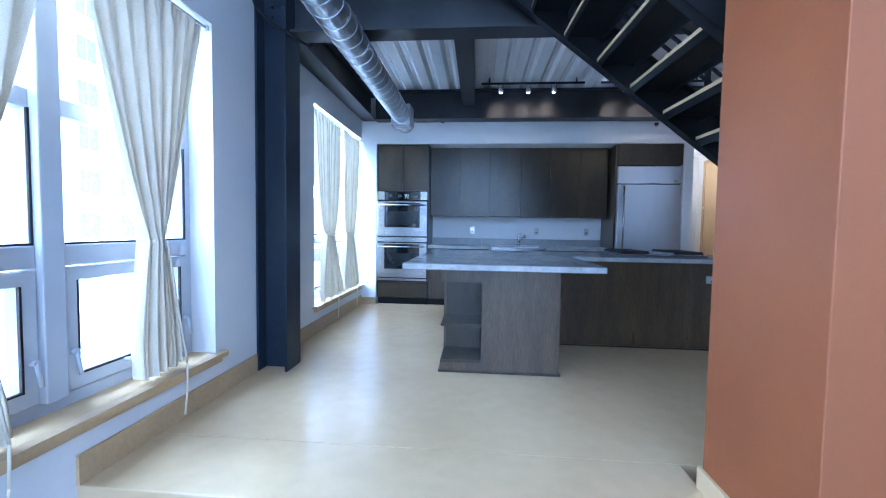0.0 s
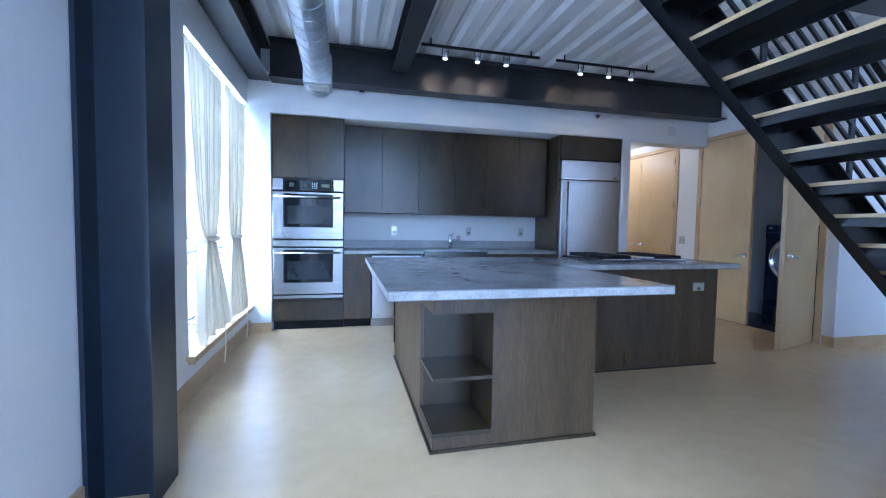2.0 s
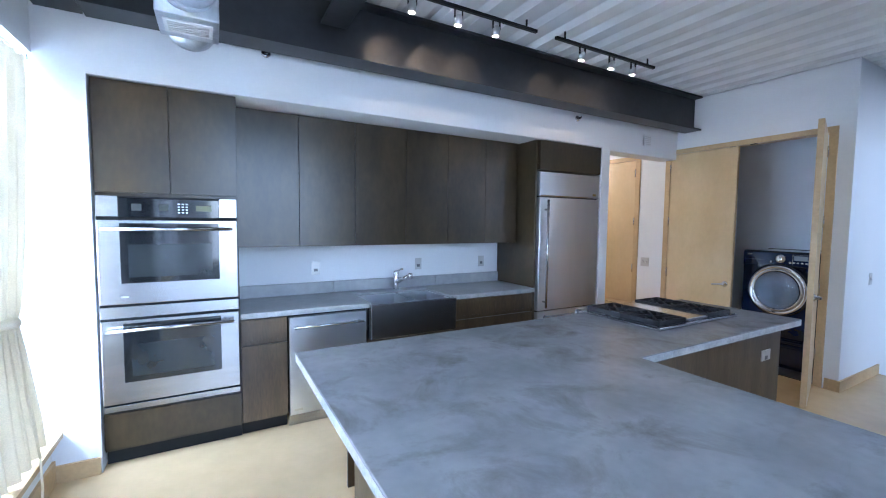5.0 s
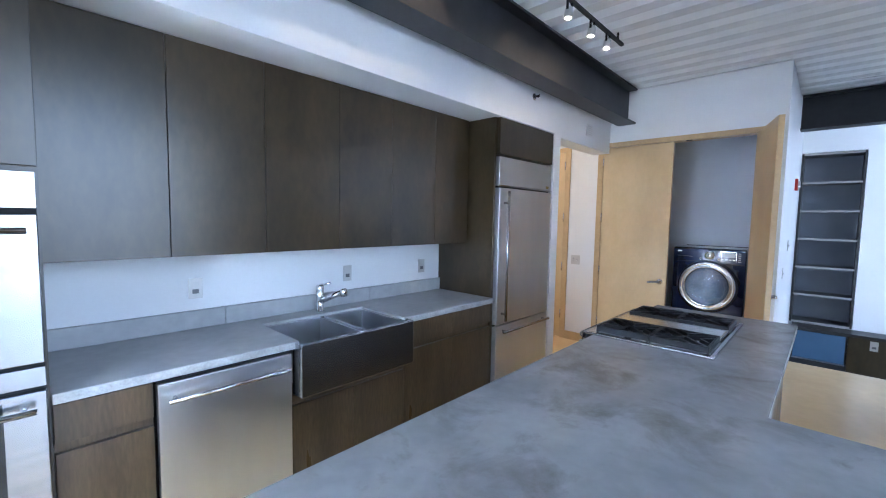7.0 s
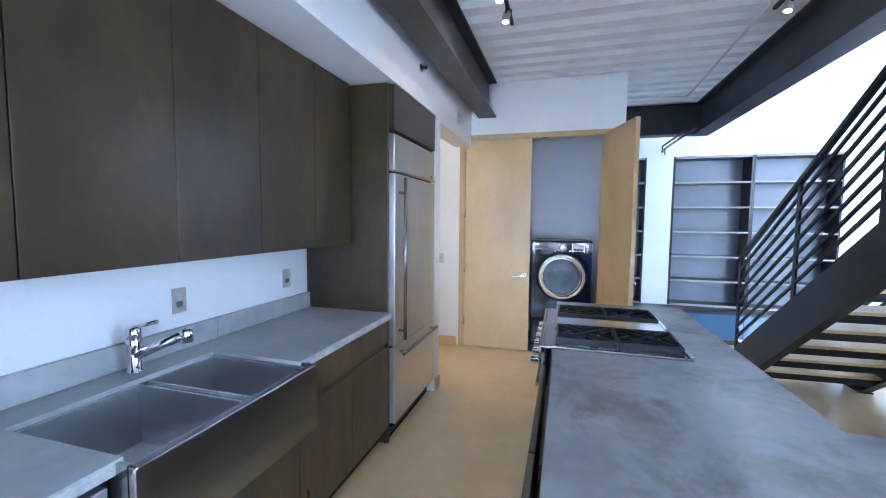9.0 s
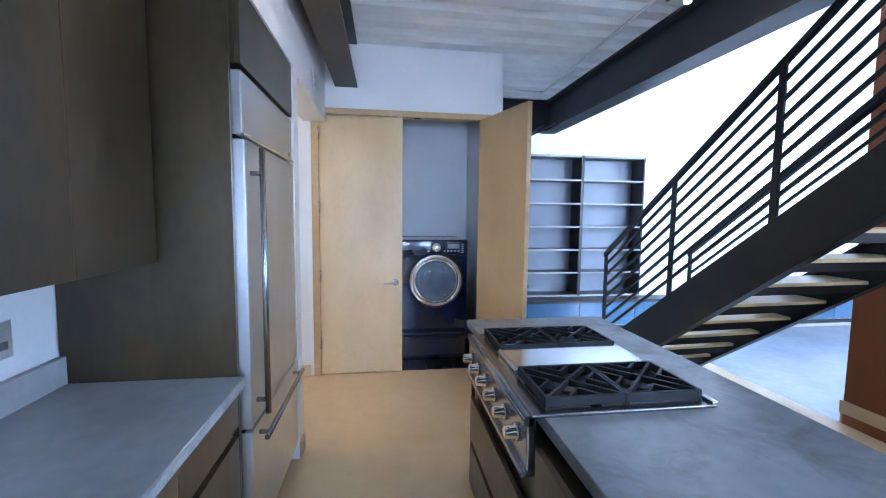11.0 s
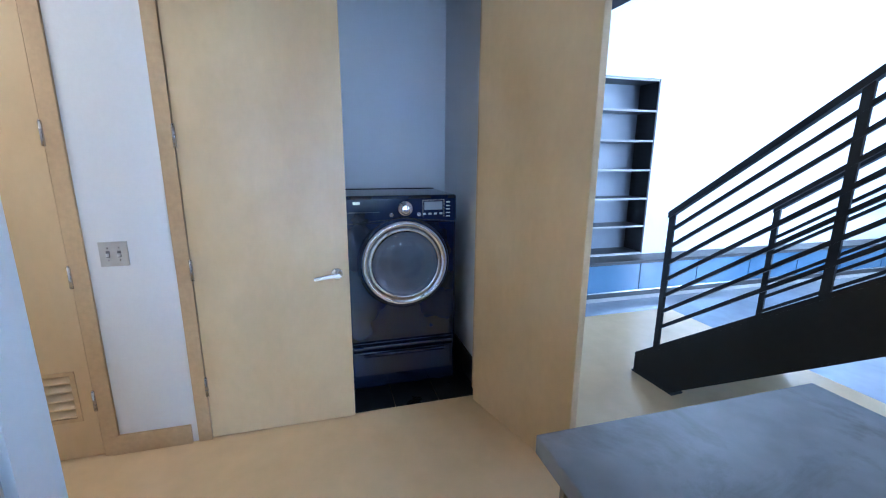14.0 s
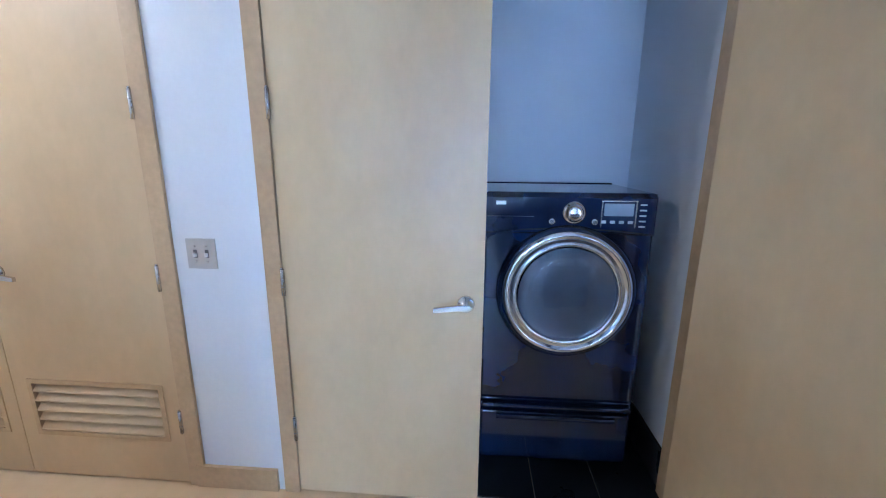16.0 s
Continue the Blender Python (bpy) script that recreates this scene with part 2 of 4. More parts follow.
# Closet paint with the dim cool light in there mixed into its colour.
CLOSETCOOL = material("pale closet paint with cool light tint", (0.74, 0.76, 0.80), (0.70, 0.72, 0.76), 0.65, scale=1.4, bump=0.1, bump_scale=150)
BLACKTILE = material("black floor tile", (0.016, 0.018, 0.020), (0.011, 0.012, 0.013), 0.3, scale=5, grain=0.15)
SATIN = material("satin nickel", (0.66, 0.66, 0.67), (0.60, 0.60, 0.61), 0.20, 1.0, scale=6, rough_var=0.02)
PLATE = material("metal switch plate", (0.60, 0.59, 0.57), (0.54, 0.53, 0.51), 0.34, 0.6, scale=8, rough_var=0.03)
SOCKETGREY = material("grey socket", (0.16, 0.16, 0.17), None, 0.4)
WHITEPLASTIC = material("white plastic", (0.75, 0.75, 0.74), None, 0.4)
# Near-black stands in for shade in gaps and toe recesses; also dark fittings.
DARKGAP = material("recess shade and dark fittings", (0.01, 0.01, 0.01), None, 0.8)
SHELFDARK = material("dark shelf board", (0.030, 0.028, 0.027), (0.022, 0.021, 0.021), 0.4, scale=4, grain=0.12)
SHELFBACK = material("grey shelf back", (0.21, 0.225, 0.26), (0.17, 0.185, 0.22), 0.45, scale=1.5)
SHELFEDGE = material("pale shelf edge", (0.36, 0.345, 0.32), None, 0.5)
BLUEGLASS = material("blue back-painted glass", (0.085, 0.15, 0.235), (0.07, 0.13, 0.21), 0.12, scale=2, coat=0.4)
PANE = glass("window glass", (0.97, 0.99, 1.0))
PORTHOLE = glass("washer door glass", (0.85, 0.90, 0.96))
DRUM = material("grey drum steel", (0.20, 0.225, 0.27), (0.13, 0.15, 0.185), 0.36, 0.6, scale=6, rough_var=0.03)
PORTHOLE.node_tree.nodes["Principled BSDF"].inputs["IOR"].default_value = 1.6
RED = material("red alarm plastic", (0.55, 0.03, 0.02), None, 0.4)
BULB = glow("lit spot bulb", (1.0, 0.82, 0.55), 6)
FACADE = material("pale render facade", (0.88, 0.87, 0.85), (0.84, 0.83, 0.81), 0.8, scale=0.4, grain=0.05, grain_scale=4)
FACADEGLASS = material("far window glass", (0.17, 0.20, 0.24), (0.13, 0.16, 0.20), 0.15)
GRASS = material("street ground", (0.72, 0.72, 0.70), (0.64, 0.65, 0.62), 0.9, scale=0.3)
LEAF = material("foliage", (0.08, 0.12, 0.05), (0.05, 0.09, 0.03), 0.7, scale=4)

# ---- the room ----
WX = -1.26   # inner face of the window wall
EX = 7.20    # inner face of the far living-room wall
LX = 4.71    # face of the laundry wall
NY = 6.36    # face of the kitchen wall
LOW = -0.36  # living-room floor
TOP = 5.8
W1 = (1.04, 2.90)
W2 = (4.58, 6.36)
SILL, HEAD = 0.27, 2.47

solid("floor", box(WX, 5.74, 2.40, 9.0, -0.30, 0.0), FLOOR, "pale cream sealed floor of the raised kitchen", "floor", kind="structure")
solid("floor_west", box(WX, 1.53, 1.92, 2.40, -0.30, 0.0, 0.006), FLOOR, "pale cream sealed floor by the window", "floor", kind="structure")
solid("floor_step", box(WX, 1.53, 1.60, 1.94, LOW, -0.18, 0.006), FLOOR, "pale cream step up to the kitchen", "step", kind="structure")
solid("floor_riser", boxes((WX, 1.53, 1.95, 2.4, LOW, -0.30), (WX, 5.72, 2.42, 9.0, LOW, -0.30)), MAPLE_TRIM, "maple riser under the raised kitchen floor", "riser", kind="structure")
solid("floor_living", box(-1.6, 7.6, -4.3, 9.0, LOW - 0.2, LOW), LOWFLOOR, "polished grey-blue concrete living-room floor", "floor", kind="structure")


def walls(name, rows, material, label):
    for r in rows:
        solid(name, box(*r), material, label, "wall", kind="structure")


def wall_w():
    bm = bmesh.new()
    x0, x1 = WX - 0.32, WX
    ys = [-4.3, -2.3, 0.3, W1[0], W1[1], W2[0], W2[1], 9.0]
    for a, b in ((-4.3, -2.3), (0.3, W1[0]), (W1[1], W2[0]), (W2[1], 9.0)):
        bx(bm, x0, x1, a, b, LOW - 0.1, TOP)
    for a, b in ((-2.3, 0.3), W1, W2):
        bx(bm, x0, x1, a, b, LOW - 0.1, SILL)
        bx(bm, x0, x1, a, b, HEAD, 3.2 if b < 1 else TOP)
    bx(bm, x0, x1, -2.3, 0.3, 5.2, TOP)
    return bm


solid("wall_west", wall_w(), PAINT, "white painted wall with deep window openings", "wall", kind="structure")
walls("wall_kitchen", [(WX, -1.03, NY, 7.3, 0, 3.3), (-1.03, 3.345, NY, 7.3, 2.40, 3.3), (3.345, 3.47, NY, 9.0, 0, 3.3), (3.47, LX, NY, NY + 0.2, 2.375, 3.3),
                            (-1.03, 3.345, 7.02, 7.3, 0, 2.40)], PAINT, "white painted kitchen wall with a cabinet recess and a hall opening")
solid("wall_hall_end", boxes((3.3, 5.2, 8.7, 8.9, 0, 3.3)), PAINT, "white wall at the end of the hall", "wall", kind="structure")
solid("ceiling_hall", box(3.47, LX, NY + 0.2, 8.7, 2.62, 2.72), PAINT, "white hall ceiling", "ceiling", kind="structure")
LY0, LY1, LH = 4.885, 6.425, 2.445   # laundry opening
HY0, HY1 = 6.92, 8.42                # hall closet opening
JB, HD = 0.067, LH + 0.057
walls("wall_laundry", [(LX, LX + 0.12, 4.70, LY0 - JB, 0, 3.08), (LX, LX + 0.12, LY0 - JB, LY1 + JB, HD, 3.08), (LX, LX + 0.12, LY1 + JB, HY0 - 0.072, 0, 3.08),
                            (LX, LX + 0.12, HY0 - 0.072, HY1 + 0.072, HD, 3.08), (LX, LX + 0.12, HY1 + 0.072, 8.9, 0, 3.08)], PAINT, "white painted wall round the laundry closet")
solid("wall_stairs", boxes((LX + 0.12, EX, 4.70, 4.815, LOW, 3.08)), PAINT, "white wall facing the staircase", "wall", kind="structure")
walls("wall_closet", [(5.62, 5.70, 4.82, 8.9, 0, 3.08), (LX + 0.12, 5.62, 6.52, 6.60, 0, 3.08)], CLOSETCOOL, "pale closet walls, cool light tinted into their colour")
solid("wall_closet_side", box(LX + 0.12, 5.62, 4.823, 4.86, 0, 3.0), CLOSETCOOL, "pale closet side wall, cool light tinted into its colour", "wall", kind="structure")
solid("ceiling_closet", box(LX + 0.12, 5.62, 4.86, 6.52, 2.9, 3.0), CLOSETCOOL, "pale closet ceiling, cool light tinted into its colour", "ceiling", kind="structure")
walls("wall_east", [(EX, EX + 0.4, -4.3, 1.50, LOW, TOP), (EX + 0.36, EX + 0.4, 1.50, 4.70, LOW, TOP), (EX, EX + 0.36, 1.5, 4.7, 2.53, TOP), (EX, EX + 0.36, 3.68, 4.06, LOW, 2.53), (EX, EX + 0.36, 1.5, 3.68, LOW, 0.20), (EX, EX + 0.36, 4.06, 4.7, LOW, 0.20),
                         (EX, EX + 0.4, 4.7, 9.0, LOW, TOP)], PAINT, "tall white living-room wall with shelf niches")
walls("wall_south", [(-1.6, -0.5, -4.3, -4.0, LOW, TOP), (3.5, 7.6, -4.3, -4.0, LOW, TOP), (-0.5, 3.5, -4.3, -4.0, LOW, 0.3), (-0.5, 3.5, -4.3, -4.0, 4.9, TOP)], PAINT, "white living-room wall round a tall window")
solid("ceiling_living", box(-1.6, 7.6, -4.3, 9.0, TOP, TOP + 0.2), DECK, "high white living-room ceiling", "ceiling", kind="structure")
solid("wall_orange", box(1.53, 3.46, 1.58, 2.20, LOW, 4.2, 0.004), ORANGE, "terracotta orange painted partition beside the steps", "wall", kind="structure")
solid("baseboard_orange", boxes((1.515, 1.53, 1.96, 2.215, 0, 0.10), (1.53, 3.475, 2.20, 2.215, 0, 0.10), (3.46, 3.475, 1.58, 2.2, LOW, 0.10)), FLOOR, "pale baseboard under the orange partition", "baseboard", kind="structure")
solid("wall_mezzanine_back", box(-1.26, 7.2, 6.6, 6.8, 3.32, TOP), PAINT, "white mezzanine wall", "wall", kind="structure")


def deck():
    """Corrugated steel deck, ribs along y."""
    prof, x = [], WX
    while x < 6.4:
        prof += [(x, 3.095), (x + 0.115, 3.095), (x + 0.155, 3.135), (x + 0.20, 3.135)]
        x += 0.24
    bm = bmesh.new()
    a = [bm.verts.new((px, 3.55, z)) for px, z in prof]
    b = [bm.verts.new((px, 6.45, z)) for px, z in prof]
    for i in range(len(prof) - 1):
        bm.faces.new((a[i], a[i + 1], b[i + 1], b[i]))
    bx(bm, WX, 6.42, 3.55, 6.45, 3.17, 3.32)
    return bm


solid("ceiling", deck(), DECK, "white painted corrugated steel deck ceiling", "ceiling", kind="structure")


def ibeam(axis, a, b, c, z0, z1, w, tf=0.018, tw=0.012):
    h = w / 2
    o = [(c - h, z0), (c + h, z0), (c + h, z0 + tf), (c + tw, z0 + tf), (c + tw, z1 - tf), (c + h, z1 - tf), (c + h, z1), (c - h, z1), (c - h, z1 - tf), (c - tw, z1 - tf), (c - tw, z0 + tf), (c - h, z0 + tf)]
    return prism(o, "x" if axis == "x" else "y", a, b)


def beam(name, bm, label):
    return solid(name, bm, BEAMPAINT, label, "steel beam", "ceiling beams")


beam("steel_beam", ibeam("x", -1.0, LX - 0.003, 6.172, 2.688, 3.085, 0.20), "dark steel I-beam along the kitchen wall under the deck")
beam("steel_beam", ibeam("x", -1.0, 6.37, 3.57, 2.68, 3.085, 0.20), "dark steel I-beam on the edge of the mezzanine")
beam("steel_beam", ibeam("y", 3.68, 6.39, -1.135, 2.73, 3.085, 0.21), "dark steel I-beam above the window wall")
beam("steel_beam", ibeam("y", 3.68, 6.06, 0.33, 2.86, 3.085, 0.17), "dark steel joist between the two long beams")
beam("steel_beam", ibeam("y", 3.585, 4.69, 6.27, 2.684, 3.081, 0.196), "short dark steel beam beside the laundry wall")

col = thing("steel_column", (-1.128, 3.53, 0), "dark steel H-column on floor by window wall, reflected blue in colour", "column")
part("flange", box(-1.253, -1.235, 3.405, 3.655, 0, 3.085), COLUMNPAINT, col)
part("flange", box(-1.021, -1.003, 3.405, 3.655, 0, 3.085), COLUMNPAINT, col)
part("web", box(-1.235, -1.021, 3.522, 3.538, 0, 3.085), COLUMNPAINT, col)
for k in range(2):
    for j in range(4):
        part("bolt", rods(((-1.07 - 0.1 * k, 3.522, 2.74 + 0.08 * j), (-1.07 - 0.1 * k, 3.50, 2.74 + 0.08 * j), 0.014), n=6), COLUMNPAINT, col)

cb = bmesh.new()
pts = [(WX + 0.01, 3.30, 2.98), (-1.20, 3.34, 2.80), (-1.10, 3.37, 2.70), (-1.0, 3.39, 2.645), (-0.93, 3.42, 2.60), (-0.90, 3.60, 2.62), (-0.92, 3.75, 2.72)]
for p, q in zip(pts, pts[1:]):
    rod(cb, p, q, 0.011, 8)
solid("cable", cb, RUBBER, "black sagging cable round the steel column head", "cable")

# baseboards
BB = 0.105
solid("baseboard_west", boxes((WX, WX + 0.016, 1.92, 3.40, 0, BB + 0.03), (WX, WX + 0.016, 3.66, NY, 0, BB + 0.03)), MAPLE_TRIM, "maple baseboard along the window wall", "baseboard", kind="structure")
solid("baseboard_kitchen", boxes((WX + 0.018, -1.035, NY - 0.016, NY, 0, BB), (3.35, 3.47, NY - 0.014, NY, 0, BB), (LX - 0.016, LX, 6.52, 6.885, 0, BB), (LX - 0.016, LX, 4.70, 4.80, 0, BB), (LX - 0.016, 5.74, 4.684, 4.70, 0, BB)), MAPLE_TRIM, "maple baseboard", "baseboard", kind="structure")

# ---- windows ----


def window(name, y0, y1, mull):
    w = thing(name, (WX - 0.2, y0, SILL), "pale enamelled double window with opening lower sashes", "window", kind="structure")
    xa, xb = WX - 0.25, WX - 0.17
    z0, z1 = SILL + 0.03, HEAD
    part("frame", boxes((xa, xb, y0, y0 + 0.05, z0, z1), (xa, xb, y1 - 0.05, y1, z0, z1), (xa, xb, y0 + 0.05, y1 - 0.05, z1 - 0.05, z1), (xa, xb, y0 + 0.05, y1 - 0.05, z0, z0 + 0.06)), ALU, w)
    part("mullion", box(xa - 0.01, xb + 0.045, mull - 0.05, mull + 0.05, z0 + 0.06, z1 - 0.05, 0.006), ALU, w)
    for a, b in ((y0 + 0.05, mull - 0.05), (mull + 0.05, y1 - 0.05)):
        part("transom", box(xa, xb + 0.012, a, b, 0.965, 1.065, 0.006), ALU, w)
        part("transom", box(xa, xb, a, b, 1.655, 1.735, 0.004), ALU, w)
        sash = part("sash", boxes((xa + 0.02, xb + 0.02, a + 0.012, a + 0.07, z0 + 0.072, 0.955), (xa + 0.02, xb + 0.02, b - 0.07, b - 0.012, z0 + 0.072, 0.955),
                                  (xa + 0.02, xb + 0.02, a + 0.07, b - 0.07, 0.895, 0.955), (xa + 0.02, xb + 0.02, a + 0.07, b - 0.07, z0 + 0.072, z0 + 0.135)), ALU, w)
        part("gasket", boxes((xb + 0.008, xb + 0.0225, a + 0.070, a + 0.080, z0 + 0.135, 0.895), (xb + 0.008, xb + 0.0225, b - 0.080, b - 0.070, z0 + 0.135, 0.895), (xb + 0.008, xb + 0.0225, a + 0.08, b - 0.08, z0 + 0.135, z0 + 0.145),
                             (xb - 0.008, xb + 0.004, a, a + 0.01, 1.065, 1.655), (xb - 0.008, xb + 0.004, b - 0.01, b, 1.065, 1.655), (xb - 0.008, xb + 0.004, a + 0.01, b - 0.01, 1.065, 1.075)), RUBBER, w)
        for c, d in ((z0 + 0.13, 0.91), (1.06, 1.66), (1.73, z1 - 0.04)):
            p = part("pane", box(xa + 0.04, xa + 0.046, a + (0.06 if c < 0.9 else -0.01), b - (0.06 if c < 0.9 else -0.01), c, d), PANE, sash if c < 0.9 else w)
            p.visible_shadow = False
        for yy in (a + 0.04, b - 0.04):
            part("latch", rods(((xb + 0.02, yy, 0.56), (xb + 0.05, yy, 0.56), 0.014), ((xb + 0.045, yy, 0.56), (xb + 0.055, yy + 0.01, 0.45), 0.009), n=8), ALU, sash)
        part("stay", rods(((xb + 0.02, a + 0.32, z0 + 0.13), (xb + 0.05, a + 0.46, z0 + 0.10), 0.012), ((xb + 0.03, a + 0.46, z0 + 0.12), (xb + 0.04, a + 0.58, z0 + 0.15), 0.008), n=8), ALU, w)
    part("sill", boxes((xb, WX + 0.05, y0, y1, SILL, SILL + 0.03)), FLOOR, w, "pale sill board")
    part("sill_nosing", boxes((WX, WX + 0.055, y0 - 0.05, y1 + 0.06, SILL, SILL + 0.031), (WX, WX + 0.03, y0 - 0.02, y1 + 0.03, SILL - 0.035, SILL)), MAPLE_TRIM, w, "maple sill nosing")
    return w


window("window_1", W1[0], W1[1], 1.97)
window("window_2", W2[0], W2[1], 5.47)
# Unseen window, added as the opening for the living-room fill lamp.
window("window_3_unseen", -2.3, 0.3, -1.0)


def curtain(y0, y1, ytie, seed, ztie=1.07, zbot=0.33, flare=0.30, xrod=WX - 0.03, bulge=0.0, taper=0.85, waist=0.05):
    """A gathered panel tied at the waist; y0..y1 is its span on the rod."""
    rnd = random.Random(seed)
    bm = bmesh.new()
    nu, nv, ztop = 110, 60, 2.43
    folds = 8
    ph = [rnd.uniform(0, 6.28) for _ in range(4)]
    grid = []
    for j in range(nv + 1):
        v = j / nv
        z = ztop + (zbot - ztop) * v
        if z > ztie:
            s = (z - ztie) / (ztop - ztie)
            k = s ** taper
            half = waist + (0.5 * (y1 - y0) - waist) * k
            mid = ytie + (0.5 * (y0 + y1) - ytie) * s ** 0.9
        else:
            s = (ztie - z) / (ztie - zbot)
            half = waist + (flare * 0.5 - waist) * min(1, s * 1.25) ** 0.75
            mid = ytie + 0.03 * s
        depth = 0.013 + 0.020 * (1 - min(1, half / (0.5 * (y1 - y0)))) + 0.012 * v
        row = []
        for i in range(nu + 1):
            u = i / nu
            a = folds * 2 * math.pi * (u + 0.035 * math.sin(6 * u + ph[0]) + 0.03 * math.sin(2.5 * v + 9 * u + ph[1]))
            y = mid + half * (2 * u - 1) + 0.008 * math.sin(a * 0.5 + ph[2]) * (1 - v)
            x = xrod + depth * (math.sin(a) + 0.35 * math.sin(1.7 * a + ph[1])) + 0.014 * math.sin(3.1 * u * 2 + 2.2 * v + ph[3]) + bulge * (max(0.0, (ztie - z)) / ztie)
            if z > ztop - 0.09:
                x = xrod + (x - xrod) * 0.55 + 0.006 * math.sin(40 * u * 3.14)
            row.append(bm.verts.new((x, y, z + 0.012 * math.sin(a * 0.37 + ph[0]) * v)))
        grid.append(row)
    for j in range(nv):
        for i in range(nu):
            bm.faces.new((grid[j][i], grid[j][i + 1], grid[j + 1][i + 1], grid[j + 1][i])).smooth = True
    c = thing("curtain", (xrod, ytie, zbot), "cream linen curtain tied at the waist, hanging over the sill", "curtain", "window curtains")
    part("panel", bm, LINEN, c)
    part("tie_band", lathe([(-0.016, 0.8 * waist), (-0.008, 0.8 * waist + 0.006), (0.008, 0.8 * waist + 0.006), (0.016, 0.8 * waist)], (xrod, ytie, ztie), (0, 0, 1), 24), LINEN, c)
    tail = bmesh.new()
    pts = [(xrod + 0.06, ytie + 0.03, ztie), (xrod + 0.08, ytie + 0.07, 0.7), (WX + 0.075, ytie + 0.11, 0.36), (WX + 0.08, ytie + 0.10, 0.20), (WX + 0.075, ytie + 0.085, 0.06)]
    for p, q in zip(pts, pts[1:]):
        rod(tail, p, q, 0.006, 6)
    part("tie_tail", tail, LINEN, c, "thin cream tie tail")
    return c


curtain(2.02, 2.84, 2.42, 3)
curtain(1.06, 1.92, 1.50, 4)
curtain(4.60, 5.53, 5.05, 5, flare=0.72, bulge=0.07, taper=0.34, waist=0.12)
curtain(5.60, 6.35, 5.82, 6, flare=0.62, bulge=0.06, taper=0.34, waist=0.11)
for y0, y1 in (W1, W2):
    r = thing("curtain_rod", (WX - 0.03, y0, 2.44), "thin steel curtain rod under the window head", "curtain rod", "curtain rods")
    part("rod", rods(((WX - 0.03, y0, 2.44), (WX - 0.03, y1, 2.44), 0.008)), PLATE, r)
    part("bracket", box(WX - 0.045, WX - 0.015, y1 - 0.02, y1, 2.425, 2.455), WHITEPLASTIC, r)

# ---- duct ----
duct = thing("air_duct", (-0.48, 5.8, 2.55), "galvanised spiral air duct hanging under the beams", "duct")
DR = 0.115
part("pipe", lathe([(0, DR), (8.74, DR)], (-0.48, -3.4, 2.56), (0, 1, 0), 40), GALV, duct)
spiral = bmesh.new()
ringpts = []
turns, per = 60, 20
for i in range(turns * per + 1):
    a = 2 * math.pi * i / per
    ringpts.append((-0.48 + (DR + 0.001) * math.cos(a), -3.4 + 8.73 * i / (turns * per), 2.56 + (DR + 0.001) * math.sin(a)))
for p, q in zip(ringpts[::1], ringpts[1::1]):
    rod(spiral, p, q, 0.004, 4, caps=False)
part("seam", spiral, GALV, duct, "raised spiral seam")
part("register_box", box(-0.60, -0.36, 5.34, 5.60, 2.425, 2.68, 0.006), GALV, duct, "square galvanised register box")
part("grille_frame", box(-0.575, -0.385, 5.39, 5.53, 2.418, 2.425, 0.002), WHITEPLASTIC, duct)
for k in range(5):
    part("grille_slat", box(-0.56, -0.40, 5.405 + 0.022 * k, 5.414 + 0.022 * k, 2.414, 2.418), PLATE, duct)
part("end_cap", lathe([(0, DR), (0.10, DR), (0.15, DR * 0.93), (0.18, DR * 0.75), (0.195, DR * 0.4), (0.20, DR * 0.05)], (-0.48, 5.60, 2.55), (0, 0.97, -0.2), 32), GALV, duct)

# ---- track lights ----


def track(x0, x1, heads, y=5.72, z=3.02):
    t = thing("track_light", (x0, y, z), "black track with three small lit chrome spot heads under the deck", "track light", "track lights")
    part("track", box(x0, x1, y - 0.012, y + 0.012, z, z + 0.022), BLACKSTEEL, t)
    for k in (0, 1):
        xx = x0 + 0.1 + (x1 - x0 - 0.2) * k
        part("stem", rods(((xx, y, z + 0.02), (xx, y, 3.10), 0.008)), BLACKSTEEL, t)
    for hx in heads:
        h = part("spot_head", lathe([(0, 0.016), (0.012, 0.027), (0.065, 0.030), (0.07, 0.024)], (hx, y, z - 0.035), (0, 0.12, -1), 20), PLATE, t)
        for dx in (-0.032, 0.028):
            part("yoke_arm", box(hx + dx, hx + dx + 0.004, y - 0.008, y + 0.008, z - 0.06, z), BLACKSTEEL, t)
        part("bulb", lathe([(0, 0.021), (0.004, 0.018)], (hx, y + 0.009, z - 0.106), (0, 0.12, -1), 16), BULB, t)
        lamp("spot", "SPOT", 1.4, look((hx, y + 0.012, z - 0.118), (hx, y + 0.43, z - 0.24)), (1, 0.72, 0.42), radius=0.02, cone=50)


track(0.50, 1.80, (0.75, 1.10, 1.42))
track(2.00, 3.25, (2.30, 2.66, 2.95))
track(2.55, 3.45, (2.70, 2.97, 3.24), 3.93, 3.0)
cd = bmesh.new()
for p, q in (((5.76, 4.69, 3.07), (5.80, 3.87, 3.07)), ((5.80, 3.87, 3.07), (0.6, 4.02, 3.07))):
    rod(cd, p, q, 0.011, 8)
solid("conduit", cd, DECK, "thin white painted conduit under the deck", "conduit", "conduits")
for yy, x0, x1 in ((3.80, 5.62, 7.19), (3.88, 5.70, 6.95)):
    cd = bmesh.new()
    rod(cd, (x0, yy, 2.655), (x1, yy + 0.02, 2.655), 0.014, 10)
    rod(cd, (x1 - 0.02, yy + 0.02, 2.655), (x1 - 0.02, yy + 0.02, 2.56), 0.010, 8)
    solid("conduit", cd, BEAMPAINT, "short dark steel conduit hung below the steel beam", "conduit", "conduits")

